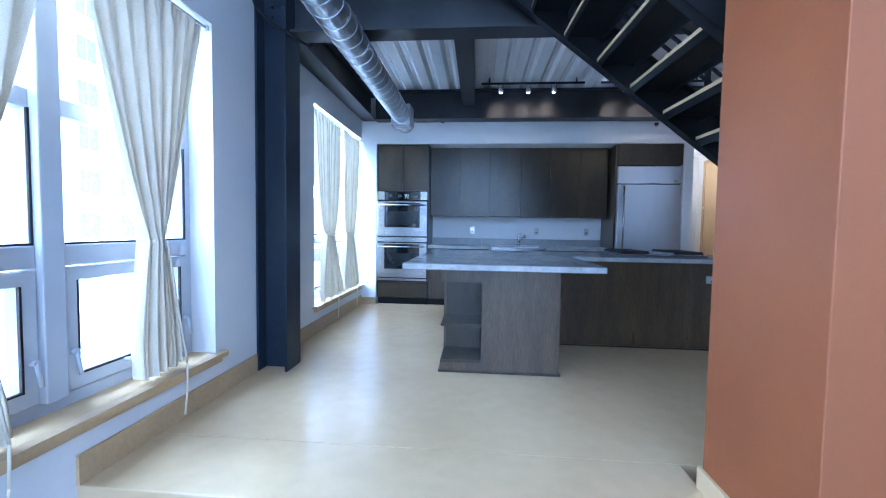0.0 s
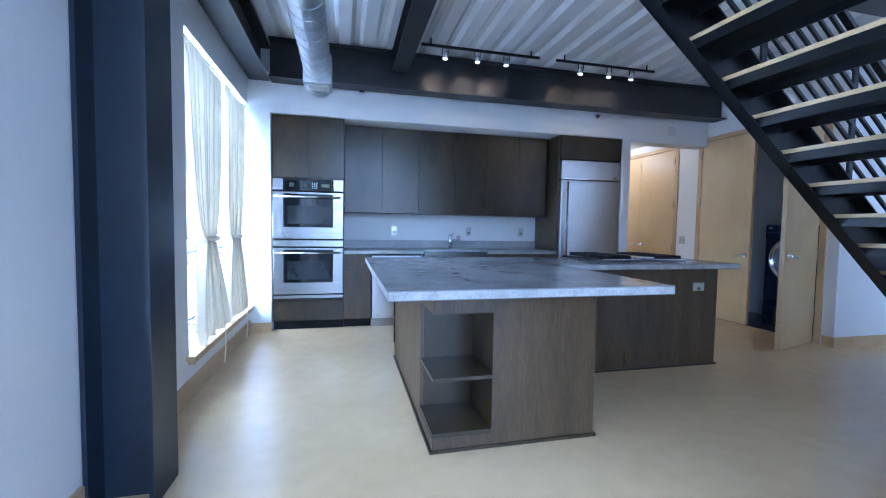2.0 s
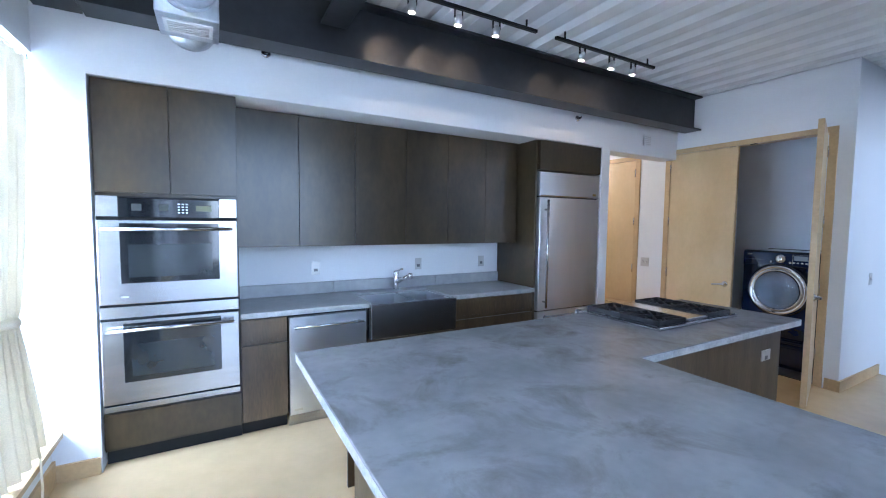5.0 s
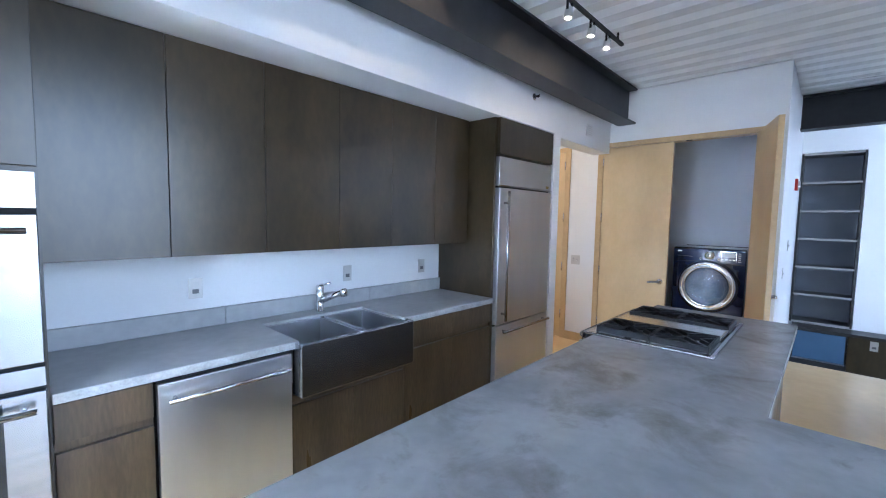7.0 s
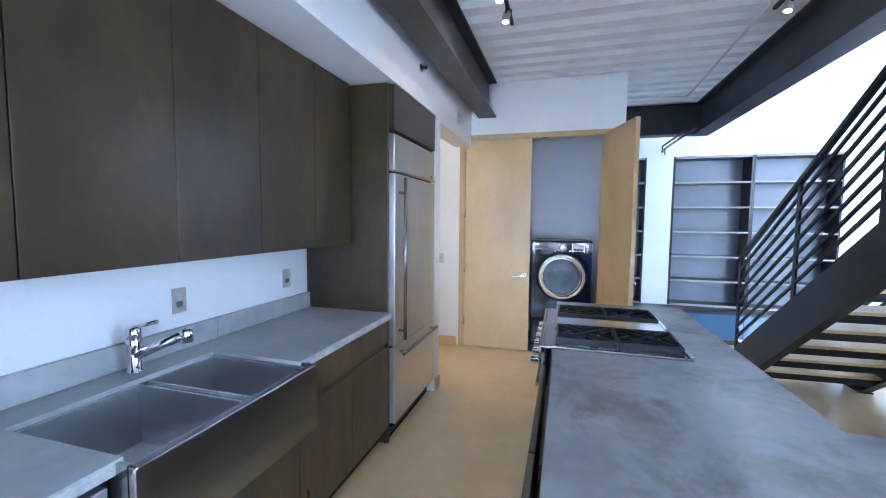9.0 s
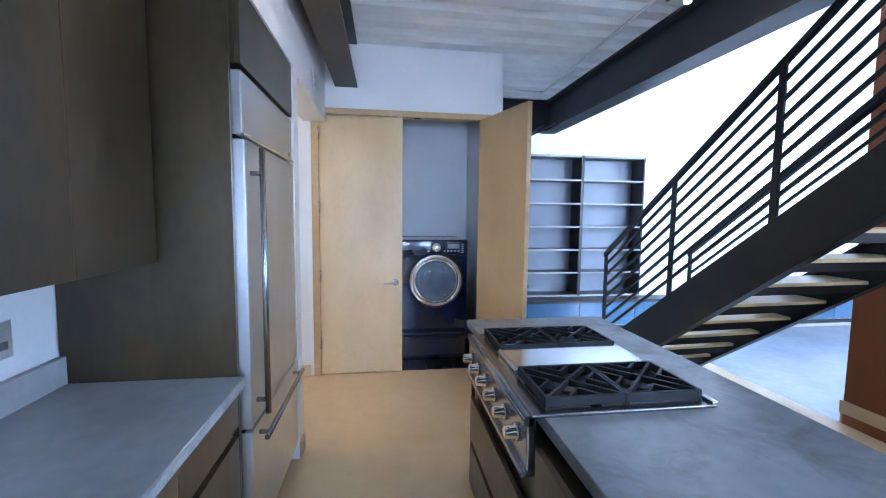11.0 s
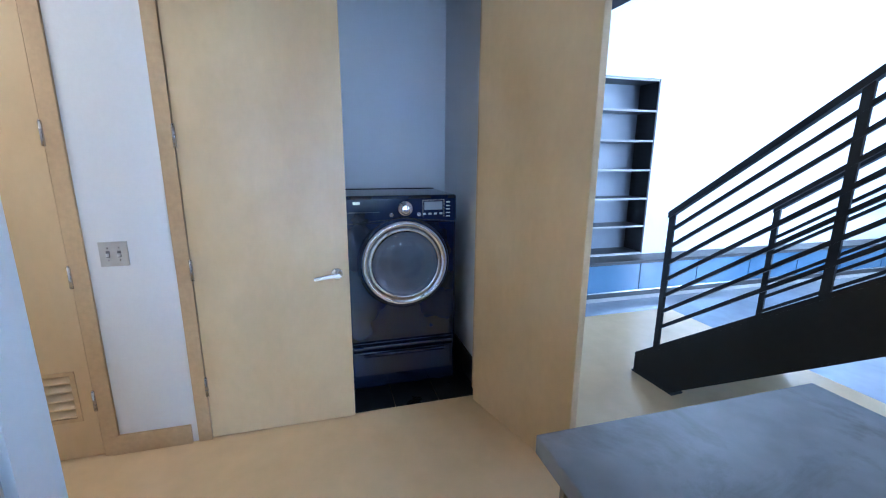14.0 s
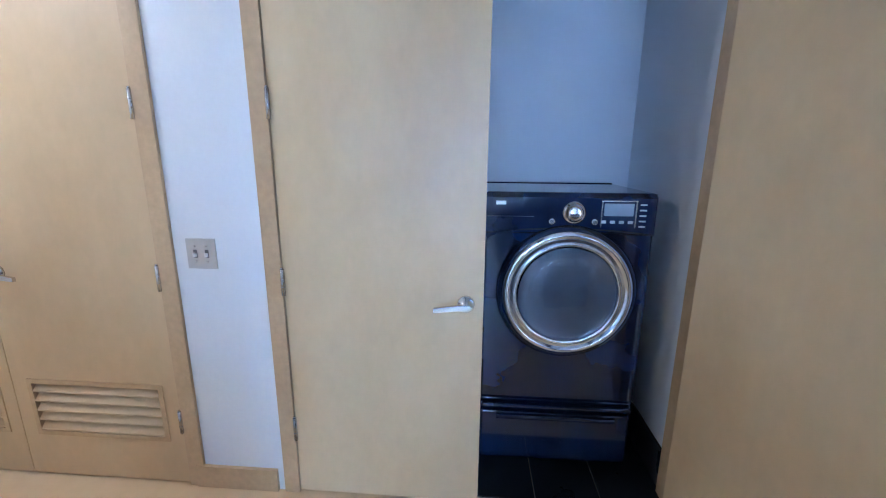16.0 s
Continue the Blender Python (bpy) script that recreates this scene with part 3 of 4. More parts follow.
# ---- kitchen cabinets ----
CF = 6.385   # cabinet fronts
CT = 0.905   # worktop height


def cabinet(name, x0, x1, z0, z1, yf, doors, wood, label, group, back=7.015, toe=0.0, side=None):
    """A carcass with slab fronts. doors: rows of (x0, x1, z0, z1)."""
    c = thing(name, ((x0 + x1) / 2, back, z0), label, "cabinet", group)
    part("body", boxes((x0, x1, yf + 0.022, back, z0 + toe, z1)), side or wood, c)
    if toe:
        # Toe board carries the recess's shade as its own near-black colour.
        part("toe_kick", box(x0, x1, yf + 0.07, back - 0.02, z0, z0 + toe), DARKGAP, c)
    for a, b, p, q in doors:
        part("door" if q - p > 0.26 else "drawer", box(a + 0.0018, b - 0.0018, yf, yf + 0.021, p + 0.0018, q - 0.0018, 0.0015), wood, c)
    return c


TW = (-1.022, -0.252)
tower = cabinet("oven_cabinet", TW[0], TW[1], 0, 2.395, CF, [(-1.022, -0.637, 1.72, 2.395), (-0.637, -0.252, 1.72, 2.395), (-1.022, -0.252, 0.12, 0.345)], DARKWOOD,
                "tall dark stained cabinet holding a double oven", "tall kitchen cabinets", toe=0.10)

# double oven, set into the tall cabinet
ov = thing("double_oven", (-0.637, CF, 0.36), "stainless steel double wall oven with black glass doors", "oven")
OX0, OX1, OY = -1.012, -0.262, CF - 0.006
for a in (OX0, OX1 - 0.105):
    part("panel_end", box(a, a + 0.105, OY - 0.014, OY + 0.02, 1.575, 1.700, 0.002), STEEL, ov)
part("display", box(OX0 + 0.105, OX1 - 0.105, OY - 0.016, OY + 0.02, 1.570, 1.690, 0.003), BLACKGLASS, ov, "black control display")
part("display_window", box(-0.50, -0.41, OY - 0.0175, OY - 0.016, 1.615, 1.65), material("dim green display", (0.10, 0.10, 0.04), None, 0.3), ov)
for k in range(2):
    part("display_window", box(-0.84 + 0.14 * k, -0.79 + 0.14 * k, OY - 0.0175, OY - 0.016, 1.612, 1.655), material("dim grey display", (0.035, 0.037, 0.03), None, 0.3), ov)
for k in range(12):
    part("button", box(-0.60 + 0.022 * (k % 3), -0.588 + 0.022 * (k % 3), OY - 0.0175, OY - 0.016, 1.60 + 0.018 * (k // 3), 1.608 + 0.018 * (k // 3)), PLATE, ov)
for z0, z1, nm in ((1.035, 1.555, "upper_door"), (0.415, 0.935, "lower_door")):
    d = part(nm, box(OX0, OX1, OY - 0.03, OY + 0.015, z0, z1, 0.004), STEEL, ov)
    part("window", box(OX0 + 0.11, OX1 - 0.11, OY - 0.032, OY - 0.026, z0 + 0.13, z1 - 0.02, 0.001), BLACKGLASS, d, "black glass oven window")
    part("inner_pane", boxes((OX0 + 0.15, OX1 - 0.15, OY - 0.0332, OY - 0.032, z0 + 0.165, z1 - 0.15)), material("oven inner pane", (0.024, 0.027, 0.028), (0.017, 0.02, 0.021), 0.09, coat=0.5), ov)
    part("handle", rods(((OX0 + 0.03, OY - 0.075, z1 - 0.055), (OX1 - 0.03, OY - 0.075, z1 - 0.055), 0.011), ((OX0 + 0.06, OY - 0.028, z1 - 0.055), (OX0 + 0.06, OY - 0.075, z1 - 0.055), 0.009), ((OX1 - 0.06, OY - 0.028, z1 - 0.055), (OX1 - 0.06, OY - 0.075, z1 - 0.055), 0.009)), STEEL_SMOOTH, d, "steel bar handle")
part("middle_trim", box(OX0, OX1, OY - 0.022, OY + 0.015, 0.95, 1.02, 0.002), STEEL, ov)
part("lower_trim", box(OX0, OX1, OY - 0.024, OY + 0.015, 0.365, 0.402, 0.002), STEEL, ov)
part("badge", box(-0.905, -0.865, OY - 0.0315, OY - 0.030, 1.075, 1.088), PLATE, ov)
part("gap", box(OX0, OX1, OY + 0.0, OY + 0.015, 0.36, 1.70), DARKGAP, ov)

UPX = (-0.246, 0.201, 0.66, 1.13, 1.565, 2.002, 2.405)
for a, b in zip(UPX, UPX[1:]):
    cabinet("wall_cabinet", a, b, 1.355, 2.395, 6.655, [(a, b, 1.355, 2.395)], DARKWOOD, "dark stained slab-front wall cabinet above the worktop", "wall cabinets")

cabinet("base_cabinet", -0.25, 0.06, 0, 0.862, CF + 0.015, [(-0.25, 0.06, 0.70, 0.855), (-0.25, 0.06, 0.11, 0.665)], DARKWOOD_FLOORLIT, "dark stained base cabinet with one drawer above a door", "base cabinets", toe=0.10)
cabinet("base_cabinet", 0.672, 1.468, 0, 0.60, CF + 0.015, [(0.672, 1.07, 0.11, 0.545), (1.07, 1.468, 0.11, 0.545), (0.672, 1.468, 0.565, 0.605)], DARKWOOD_FLOORLIT, "dark stained two-door cabinet under the sink", "base cabinets", toe=0.10)
for a, b in ((1.47, 1.95), (1.95, 2.43)):
    cabinet("base_cabinet", a, b, 0, 0.862, CF + 0.015, [(a, b, 0.70, 0.855), (a, b, 0.11, 0.665)], DARKWOOD_FLOORLIT, "dark stained base cabinet with one drawer above a door", "base cabinets", toe=0.10)

dw = thing("dishwasher", (0.365, CF, 0.0), "stainless steel dishwasher with a bar handle under the worktop", "dishwasher")
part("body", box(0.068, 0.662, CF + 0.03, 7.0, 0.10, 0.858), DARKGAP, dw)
dwd = part("door", box(0.070, 0.660, CF - 0.012, CF + 0.028, 0.105, 0.845, 0.004), STEEL_V, dw)
part("handle", rods(((0.10, CF - 0.055, 0.775), (0.63, CF - 0.055, 0.775), 0.010), ((0.13, CF - 0.01, 0.775), (0.13, CF - 0.055, 0.775), 0.009), ((0.60, CF - 0.01, 0.775), (0.60, CF - 0.055, 0.775), 0.009)), STEEL_SMOOTH, dwd)
part("kick_plate", box(0.07, 0.66, CF + 0.05, CF + 0.06, 0.0, 0.10), STEEL, dw)
part("badge", box(0.10, 0.16, CF - 0.0132, CF - 0.012, 0.135, 0.15), PLATE, dw)

wt = thing("worktop", (1.09, 6.7, 0.865), "grey sealed concrete worktop round the sink", "worktop")
part("slab", prism([(-0.25, 6.37), (0.70, 6.37), (0.70, 6.84), (1.445, 6.84), (1.445, 6.37), (2.43, 6.37), (2.43, 7.016), (-0.25, 7.016)], "z", 0.865, CT, 0.003), CONCRETE_PALE, wt)
for a, b in ((-0.245, 0.695), (1.45, 2.425)):
    part("slab_edge", box(a, b, 6.3685, 6.372, 0.869, CT - 0.005), CONCRETE_EDGE, wt, "rough pale cast concrete edge")
sp = thing("backsplash", (1.0, 7.0, CT), "low grey concrete upstand behind the worktop", "backsplash")
for a, b in ((-0.248, 0.55), (0.553, 1.62), (1.623, 2.428)):
    part("slab", box(a, b, 6.99, 7.016, CT + 0.001, CT + 0.105, 0.002), CONCRETE_PALE, sp)

sk = thing("sink", (1.07, 6.6, 0.62), "stainless steel apron-front double-bowl sink set in the concrete worktop", "sink")
part("apron", box(0.678, 1.462, 6.300, 6.330, 0.615, 0.898, 0.006), STEEL, sk)
for a in (0.678, 1.45):
    part("apron_side", box(a, a + 0.012, 6.33, 6.40, 0.615, 0.898), STEEL, sk)
for a, b in ((0.705, 1.095), (1.125, 1.44)):
    bowl = part("bowl", boxes((a, a + 0.008, 6.33, 6.835, 0.66, 0.885), (b - 0.008, b, 6.33, 6.835, 0.66, 0.885), (a, b, 6.827, 6.835, 0.66, 0.885), (a, b, 6.33, 6.338, 0.66, 0.892), (a, b, 6.33, 6.835, 0.65, 0.66)), STEEL_V, sk)
    part("drain", lathe([(0, 0.045), (0.003, 0.043), (0.004, 0.02)], ((a + b) / 2, 6.62, 0.6601), (0, 0, 1), 20), CHROME, sk)
part("rim", boxes((0.69, 0.705, 6.33, 6.84, 0.87, 0.888), (1.44, 1.455, 6.33, 6.84, 0.87, 0.888), (1.095, 1.125, 6.33, 6.835, 0.85, 0.875), (0.69, 1.455, 6.8351, 6.84, 0.86, 0.886)), STEEL, sk)

fc = thing("faucet", (1.145, 6.925, CT), "chrome single-lever kitchen faucet standing behind the sink", "faucet")
part("base", lathe([(0, 0.030), (0.006, 0.030), (0.010, 0.024), (0.09, 0.025), (0.13, 0.027), (0.134, 0.025), (0.138, 0.027), (0.175, 0.027), (0.183, 0.020)], (1.145, 6.925, CT), (0, 0, 1), 24), CHROME, fc)
spt = bmesh.new()
rod(spt, (1.145, 6.925, CT + 0.065), (1.20, 6.735, CT + 0.150), 0.021, 20, 0.017)
part("spout", spt, CHROME, fc)
part("spray_head", lathe([(0, 0.018), (0.01, 0.024), (0.05, 0.023), (0.055, 0.018)], (1.203, 6.722, CT + 0.176), (0.02, -0.1, -1), 18), CHROME, fc)
part("lever", rods(((1.145, 6.92, CT + 0.180), (1.172, 6.83, CT + 0.205), 0.008), n=10), CHROME, fc)


def outlet(x, y, z, face, w=0.072, h=0.118, label="metal outlet plate on the wall", gang=1, name="outlet"):
    """face: the way it looks."""
    o = thing(name, (x, y, z - h / 2), label, name.replace("_", " "), "wall plates")
    t = 0.006
    w = w * gang if gang > 1 else w
    if face == "-y":
        B = lambda a, b, c, d, t0, t1: box(x + a, x + b, y - t1, y - t0, z + c, z + d, 0.001)
    else:
        B = lambda a, b, c, d, t0, t1: box(x - t1, x - t0, y + a, y + b, z + c, z + d, 0.001)
    part("plate", B(-w / 2, w / 2, -h / 2, h / 2, 0, t), PLATE, o)
    for g in range(gang):
        c = (g - (gang - 1) / 2) * 0.046
        if name == "outlet":
            for s in (-0.03, 0.008):
                part("socket", B(c - 0.017, c + 0.017, s, s + 0.026, t, t + 0.002), SOCKETGREY if s < -0.02 and g == 0 else PLATE, o)
        else:
            slot = part("slot", B(c - 0.0075, c + 0.0075, -0.016, 0.016, t, t + 0.0015), SOCKETGREY, o)
            part("toggle", B(c - 0.005, c + 0.005, -0.011, 0.004, t + 0.0015, t + 0.012), WHITEPLASTIC, slot)
            for zz in (-0.03, 0.03):
                part("screw", B(c - 0.003, c + 0.003, zz - 0.003, zz + 0.003, t, t + 0.0012), SATIN, o)
    return o


for xx in (0.40, 1.43, 2.21):
    outlet(xx, 7.019, 1.135, "-y")

# ---- refrigerator ----
fcab = cabinet("fridge_cabinet", 2.458, 3.336, 2.10, 2.395, 6.366, [(2.458, 3.336, 2.10, 2.395)], DARKWOOD, "dark stained cabinet above the refrigerator", "tall kitchen cabinets")
part("side_panel", box(2.432, 2.456, 6.40, 7.015, 0, 2.395), DARKWOOD, fcab)
fr = thing("refrigerator", (2.9, 6.6, 0), "tall stainless steel built-in refrigerator with a bottom freezer drawer", "refrigerator")
FX0, FX1, FY = 2.462, 3.325, 6.372
part("body", box(FX0, FX1, FY + 0.05, 7.0, 0.02, 2.085), STEEL_V, fr)
part("top_grille", box(FX0 + 0.004, FX1 - 0.004, FY - 0.004, FY + 0.05, 1.84, 2.082, 0.005), STEEL_V, fr)
part("grille_lip", box(FX0 + 0.002, FX1 - 0.002, FY - 0.014, FY, 1.835, 1.848, 0.002), CHROME, fr)
dr = part("door", box(FX0 + 0.004, FX1 - 0.004, FY - 0.01, FY + 0.045, 0.665, 1.825, 0.005), STEEL_V, fr)
fz = part("freezer_drawer", box(FX0 + 0.004, FX1 - 0.004, FY - 0.01, FY + 0.045, 0.125, 0.652, 0.005), STEEL_V, fr)
part("gap", box(FX0 + 0.006, FX1 - 0.006, FY + 0.02, FY + 0.05, 0.10, 2.08), DARKGAP, fr)
part("toe_grille", box(FX0 + 0.01, FX1 - 0.01, FY + 0.05, FY + 0.06, 0.0, 0.12), DARKGAP, fr)
part("door_handle", rods(((FX0 + 0.075, FY - 0.055, 0.70), (FX0 + 0.075, FY - 0.055, 1.80), 0.012), ((FX0 + 0.075, FY - 0.01, 0.76), (FX0 + 0.075, FY - 0.055, 0.76), 0.010), ((FX0 + 0.075, FY - 0.01, 1.70), (FX0 + 0.075, FY - 0.055, 1.70), 0.010)), STEEL, dr, "tall satin steel bar handle")
part("drawer_handle", rods(((FX0 + 0.05, FY - 0.055, 0.605), (FX1 - 0.05, FY - 0.055, 0.605), 0.012), ((FX0 + 0.10, FY - 0.01, 0.605), (FX0 + 0.10, FY - 0.055, 0.605), 0.010), ((FX1 - 0.10, FY - 0.01, 0.605), (FX1 - 0.10, FY - 0.055, 0.605), 0.010)), STEEL, fz, "satin steel bar handle")
part("badge", box(FX1 - 0.10, FX1 - 0.05, FY - 0.0055, FY - 0.004, 1.862, 1.885), material("brass badge", (0.45, 0.36, 0.16), None, 0.3, 1.0), fr)

# ---- island ----
SX0, SX1, SX2 = -0.06, 1.42, 3.197
SY0, SY1, SY2 = 3.305, 4.475, 5.328
PX0, PX1, PY0 = 0.205, 1.155, 3.585
slab = thing("island_worktop", (1.5, 4.6, 0.86), "large T-shaped grey concrete island worktop, mottled and worn", "worktop")


def slab_mesh():
    bm = prism([(SX0, SY0), (SX1, SY0), (SX1, SY1), (SX2, SY1), (SX2, SY2), (SX0, SY2)], "z", 0.858, CT)
    bmesh.ops.bevel(bm, geom=bm.edges[:], offset=0.004, segments=2, affect="EDGES", profile=0.5)
    return bm


part("slab", slab_mesh(), CONCRETE, slab)
part("slab_edge", boxes((SX0 + 0.006, SX1 - 0.006, SY0 - 0.0015, SY0 + 0.002, 0.863, CT - 0.006), (SX0 - 0.0015, SX0 + 0.002, SY0 + 0.006, SY2 - 0.006, 0.863, CT - 0.006), (SX1 - 0.002, SX1 + 0.0015, SY0 + 0.006, SY1 - 0.002, 0.863, CT - 0.006), (SX1 + 0.006, SX2 - 0.006, SY1 - 0.0015, SY1 + 0.002, 0.863, CT - 0.006)), CONCRETE_EDGE, slab, "rough pale cast concrete edge")

pen = thing("peninsula_cabinet", (0.68, 3.6, 0), "dark stained peninsula base with an open corner shelf", "cabinet", "island cabinets")
NX = 0.535   # open niche x PX0..NX, y PY0..PY0+0.42
NYD = PY0 + 0.36
part("front_panel", box(NX, PX1, PY0, PY0 + 0.022, 0.014, 0.858, 0.001), DARKWOOD_FLOORLIT, pen)
part("end_panel", box(PX0, PX0 + 0.02, NYD, 5.22, 0.014, 0.858, 0.001), DARKWOOD_FLOORLIT, pen)
# Niche core and boards stay darker than the panels' floor-lit copy of the wood.
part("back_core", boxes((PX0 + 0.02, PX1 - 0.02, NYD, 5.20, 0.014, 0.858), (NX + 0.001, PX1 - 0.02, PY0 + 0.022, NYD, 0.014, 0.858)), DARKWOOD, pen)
part("side_panel", box(PX1 - 0.02, PX1, PY0 + 0.022, 4.52, 0.014, 0.858), DARKWOOD_FLOORLIT, pen)
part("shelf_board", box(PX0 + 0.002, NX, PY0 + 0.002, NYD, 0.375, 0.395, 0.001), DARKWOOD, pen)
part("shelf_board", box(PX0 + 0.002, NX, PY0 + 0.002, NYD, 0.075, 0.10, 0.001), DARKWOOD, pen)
part("fascia", boxes((PX0, NX, PY0, PY0 + 0.022, 0.735, 0.858), (PX0, PX0 + 0.02, PY0 + 0.022, NYD, 0.735, 0.858)), DARKWOOD_FLOORLIT, pen)
part("plinth", boxes((PX0, NX, PY0, PY0 + 0.022, 0.014, 0.076), (PX0, PX0 + 0.02, PY0 + 0.022, NYD, 0.014, 0.076)), DARKWOOD_FLOORLIT, pen)
part("floor_trim", boxes((PX0 - 0.014, PX1 + 0.014, PY0 - 0.014, PY0, 0, 0.016), (PX0 - 0.014, PX0, PY0, 5.23, 0, 0.016), (PX1, PX1 + 0.014, PY0, 4.5, 0, 0.016)), DARKWOOD, pen)

isl = thing("island_cabinet", (2.1, 4.9, 0), "dark stained island base under the range top", "cabinet", "island cabinets")
IX1, IY0, IY1 = 2.995, 4.515, 5.375
part("front_panel", box(PX1 + 0.002, IX1, IY0, IY0 + 0.02, 0.014, 0.858, 0.001), DARKWOOD_FLOORLIT, isl)
part("body", boxes((PX1 + 0.002, 2.70, IY0 + 0.02, IY1 - 0.03, 0.08, 0.80), (2.70, IX1 - 0.02, IY0 + 0.02, 4.98, 0.08, 0.858), (2.70, 2.86, 4.98, IY1 - 0.03, 0.08, 0.80)), DARKWOOD, isl)
part("end_panel", box(IX1 - 0.02, IX1, IY0 + 0.02, 4.98, 0.014, 0.858, 0.001), DARKWOOD_FLOORLIT, isl)
part("floor_trim", boxes((PX1 + 0.016, IX1 + 0.014, IY0 - 0.014, IY0, 0, 0.016), (IX1, IX1 + 0.014, IY0, 4.975, 0, 0.016)), DARKWOOD, isl)
# Near-black again, the shade under the island put into the toe board.
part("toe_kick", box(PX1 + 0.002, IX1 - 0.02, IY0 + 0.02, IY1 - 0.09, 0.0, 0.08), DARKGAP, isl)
for a, b in ((0.21, 1.15), (1.16, 1.92), (1.93, 2.855)):
    for p, q in ((0.10, 0.315), (0.35, 0.575), (0.61, 0.835)):
        if a > 1.9 and p > 0.5:
            continue
        part("drawer", box(a, b, IY1 - 0.02, IY1, p, q, 0.0015), DARKWOOD_FLOORLIT, isl)
# wine cubbies at the end of the island
part("cubby_back", box(2.862, 3.105, 4.983, 4.995, 0.014, 0.857), DARKWOOD, isl)
for k in range(3):
    part("cubby_upright", box(2.862 + 0.114 * k, 2.877 + 0.114 * k, 4.995, SY2 - 0.01, 0.014, 0.857), DARKWOOD_FLOORLIT, isl)
for k in range(7):
    for j in range(2):
        part("cubby_shelf", box(2.877 + 0.114 * j, 2.976 + 0.114 * j, 4.995, SY2 - 0.014, 0.06 + 0.125 * k, 0.072 + 0.125 * k), DARKWOOD_FLOORLIT, isl)
outlet(2.79, IY0 - 0.001, 0.70, "-y", w=0.115, h=0.07, label="metal outlet plate on the island front")

# ---- range top ----
RX0, RX1, RY0, RY1 = 1.96, 2.855, 4.725, 5.37
rg = thing("range_top", (2.43, 5.05, 0.86), "stainless steel range top with cast-iron grates and a central griddle cover", "range")
part("deck", box(RX0, RX1, RY0, RY1, CT + 0.001, CT + 0.014, 0.004), STEEL, rg)
part("control_panel", box(RX0, RX1, RY1 - 0.012, RY1 + 0.018, 0.735, CT + 0.012, 0.006), STEEL, rg)
part("panel_ledge", box(RX0, RX1, RY1 - 0.05, RY1 + 0.035, 0.715, 0.735, 0.004), STEEL, rg)
part("bullnose", rods(((RX0, RY1 + 0.012, CT - 0.004), (RX1, RY1 + 0.012, CT - 0.004), 0.018), n=16), STEEL, rg)
part("griddle_cover", box(2.285, 2.53, RY0 + 0.025, RY1 - 0.045, CT + 0.014, CT + 0.040, 0.010), STEEL_SMOOTH, rg, "brushed steel griddle cover")
part("back_trim", box(RX0, RX1, RY0 - 0.004, RY0 + 0.018, CT + 0.012, CT + 0.024, 0.003), CHROME, rg)


def grate(gx0, gx1, gy0, gy1):
    z0, z1 = CT + 0.032, CT + 0.052
    bm = bmesh.new()
    t = 0.010
    bx(bm, gx0, gx1, gy0, gy0 + t, z0 - 0.012, z1)
    bx(bm, gx0, gx1, gy1 - t, gy1, z0 - 0.012, z1)
    bx(bm, gx0, gx0 + t, gy0 + t, gy1 - t, z0 - 0.012, z1)
    bx(bm, gx1 - t, gx1, gy0 + t, gy1 - t, z0 - 0.012, z1)
    cx, cy = (gx0 + gx1) / 2, (gy0 + gy1) / 2
    w, d2 = gx1 - gx0, gy1 - gy0
    # two full diagonals, and an elbow in each of the four triangles between them
    ribs = [((0.0, 0.0), (1.0, 1.0)), ((0.0, 1.0), (1.0, 0.0))]
    for a, b, c in (((0.27, 0), (0.5, 0.23), (0.73, 0)), ((1, 0.27), (0.77, 0.5), (1, 0.73)), ((0.73, 1), (0.5, 0.77), (0.27, 1)), ((0, 0.73), (0.23, 0.5), (0, 0.27))):
        ribs += [(a, b), (b, c)]
    for (ua, va), (ub, vb) in ribs:
        a, e = Vector((gx0 + 0.004 + ua * (w - 0.008), gy0 + 0.004 + va * (d2 - 0.008), 0)), Vector((gx0 + 0.004 + ub * (w - 0.008), gy0 + 0.004 + vb * (d2 - 0.008), 0))
        d = (e - a).normalized()
        n = Vector((-d.y, d.x, 0)) * 0.0048
        vs = [bm.verts.new((*(p + s * n).to_2d(), z)) for z in (z0 - 0.004, z1) for p, s in ((a, 1), (a, -1), (e, -1), (e, 1))]
        for f in ((0, 1, 2, 3), (4, 5, 6, 7), (0, 1, 5, 4), (1, 2, 6, 5), (2, 3, 7, 6), (3, 0, 4, 7)):
            bm.faces.new([vs[i] for i in f])
    for px in (gx0, gx1 - t):
        for py in (gy0, gy1 - t):
            bx(bm, px, px + t, py, py + t, CT + 0.012, z0 - 0.012)
    part("grate", bm, IRON, rg, "black cast-iron grate")
    part("burner", lathe([(0, 0.050), (0.008, 0.050), (0.009, 0.054), (0.015, 0.053), (0.017, 0.048), (0.017, 0.001)], (cx, cy, CT + 0.012), (0, 0, 1), 24), BURNER, rg)


for gx0, gx1 in ((1.995, 2.278), (2.538, 2.82)):
    ym = (RY0 + RY1 - 0.03) / 2
    part("burner_pan", box(gx0, gx1, RY0 + 0.025, RY1 - 0.05, CT + 0.0145, CT + 0.0165), BURNERPAN, rg)
    grate(gx0, gx1, RY0 + 0.03, ym - 0.002)
    grate(gx0, gx1, ym + 0.002, RY1 - 0.055)
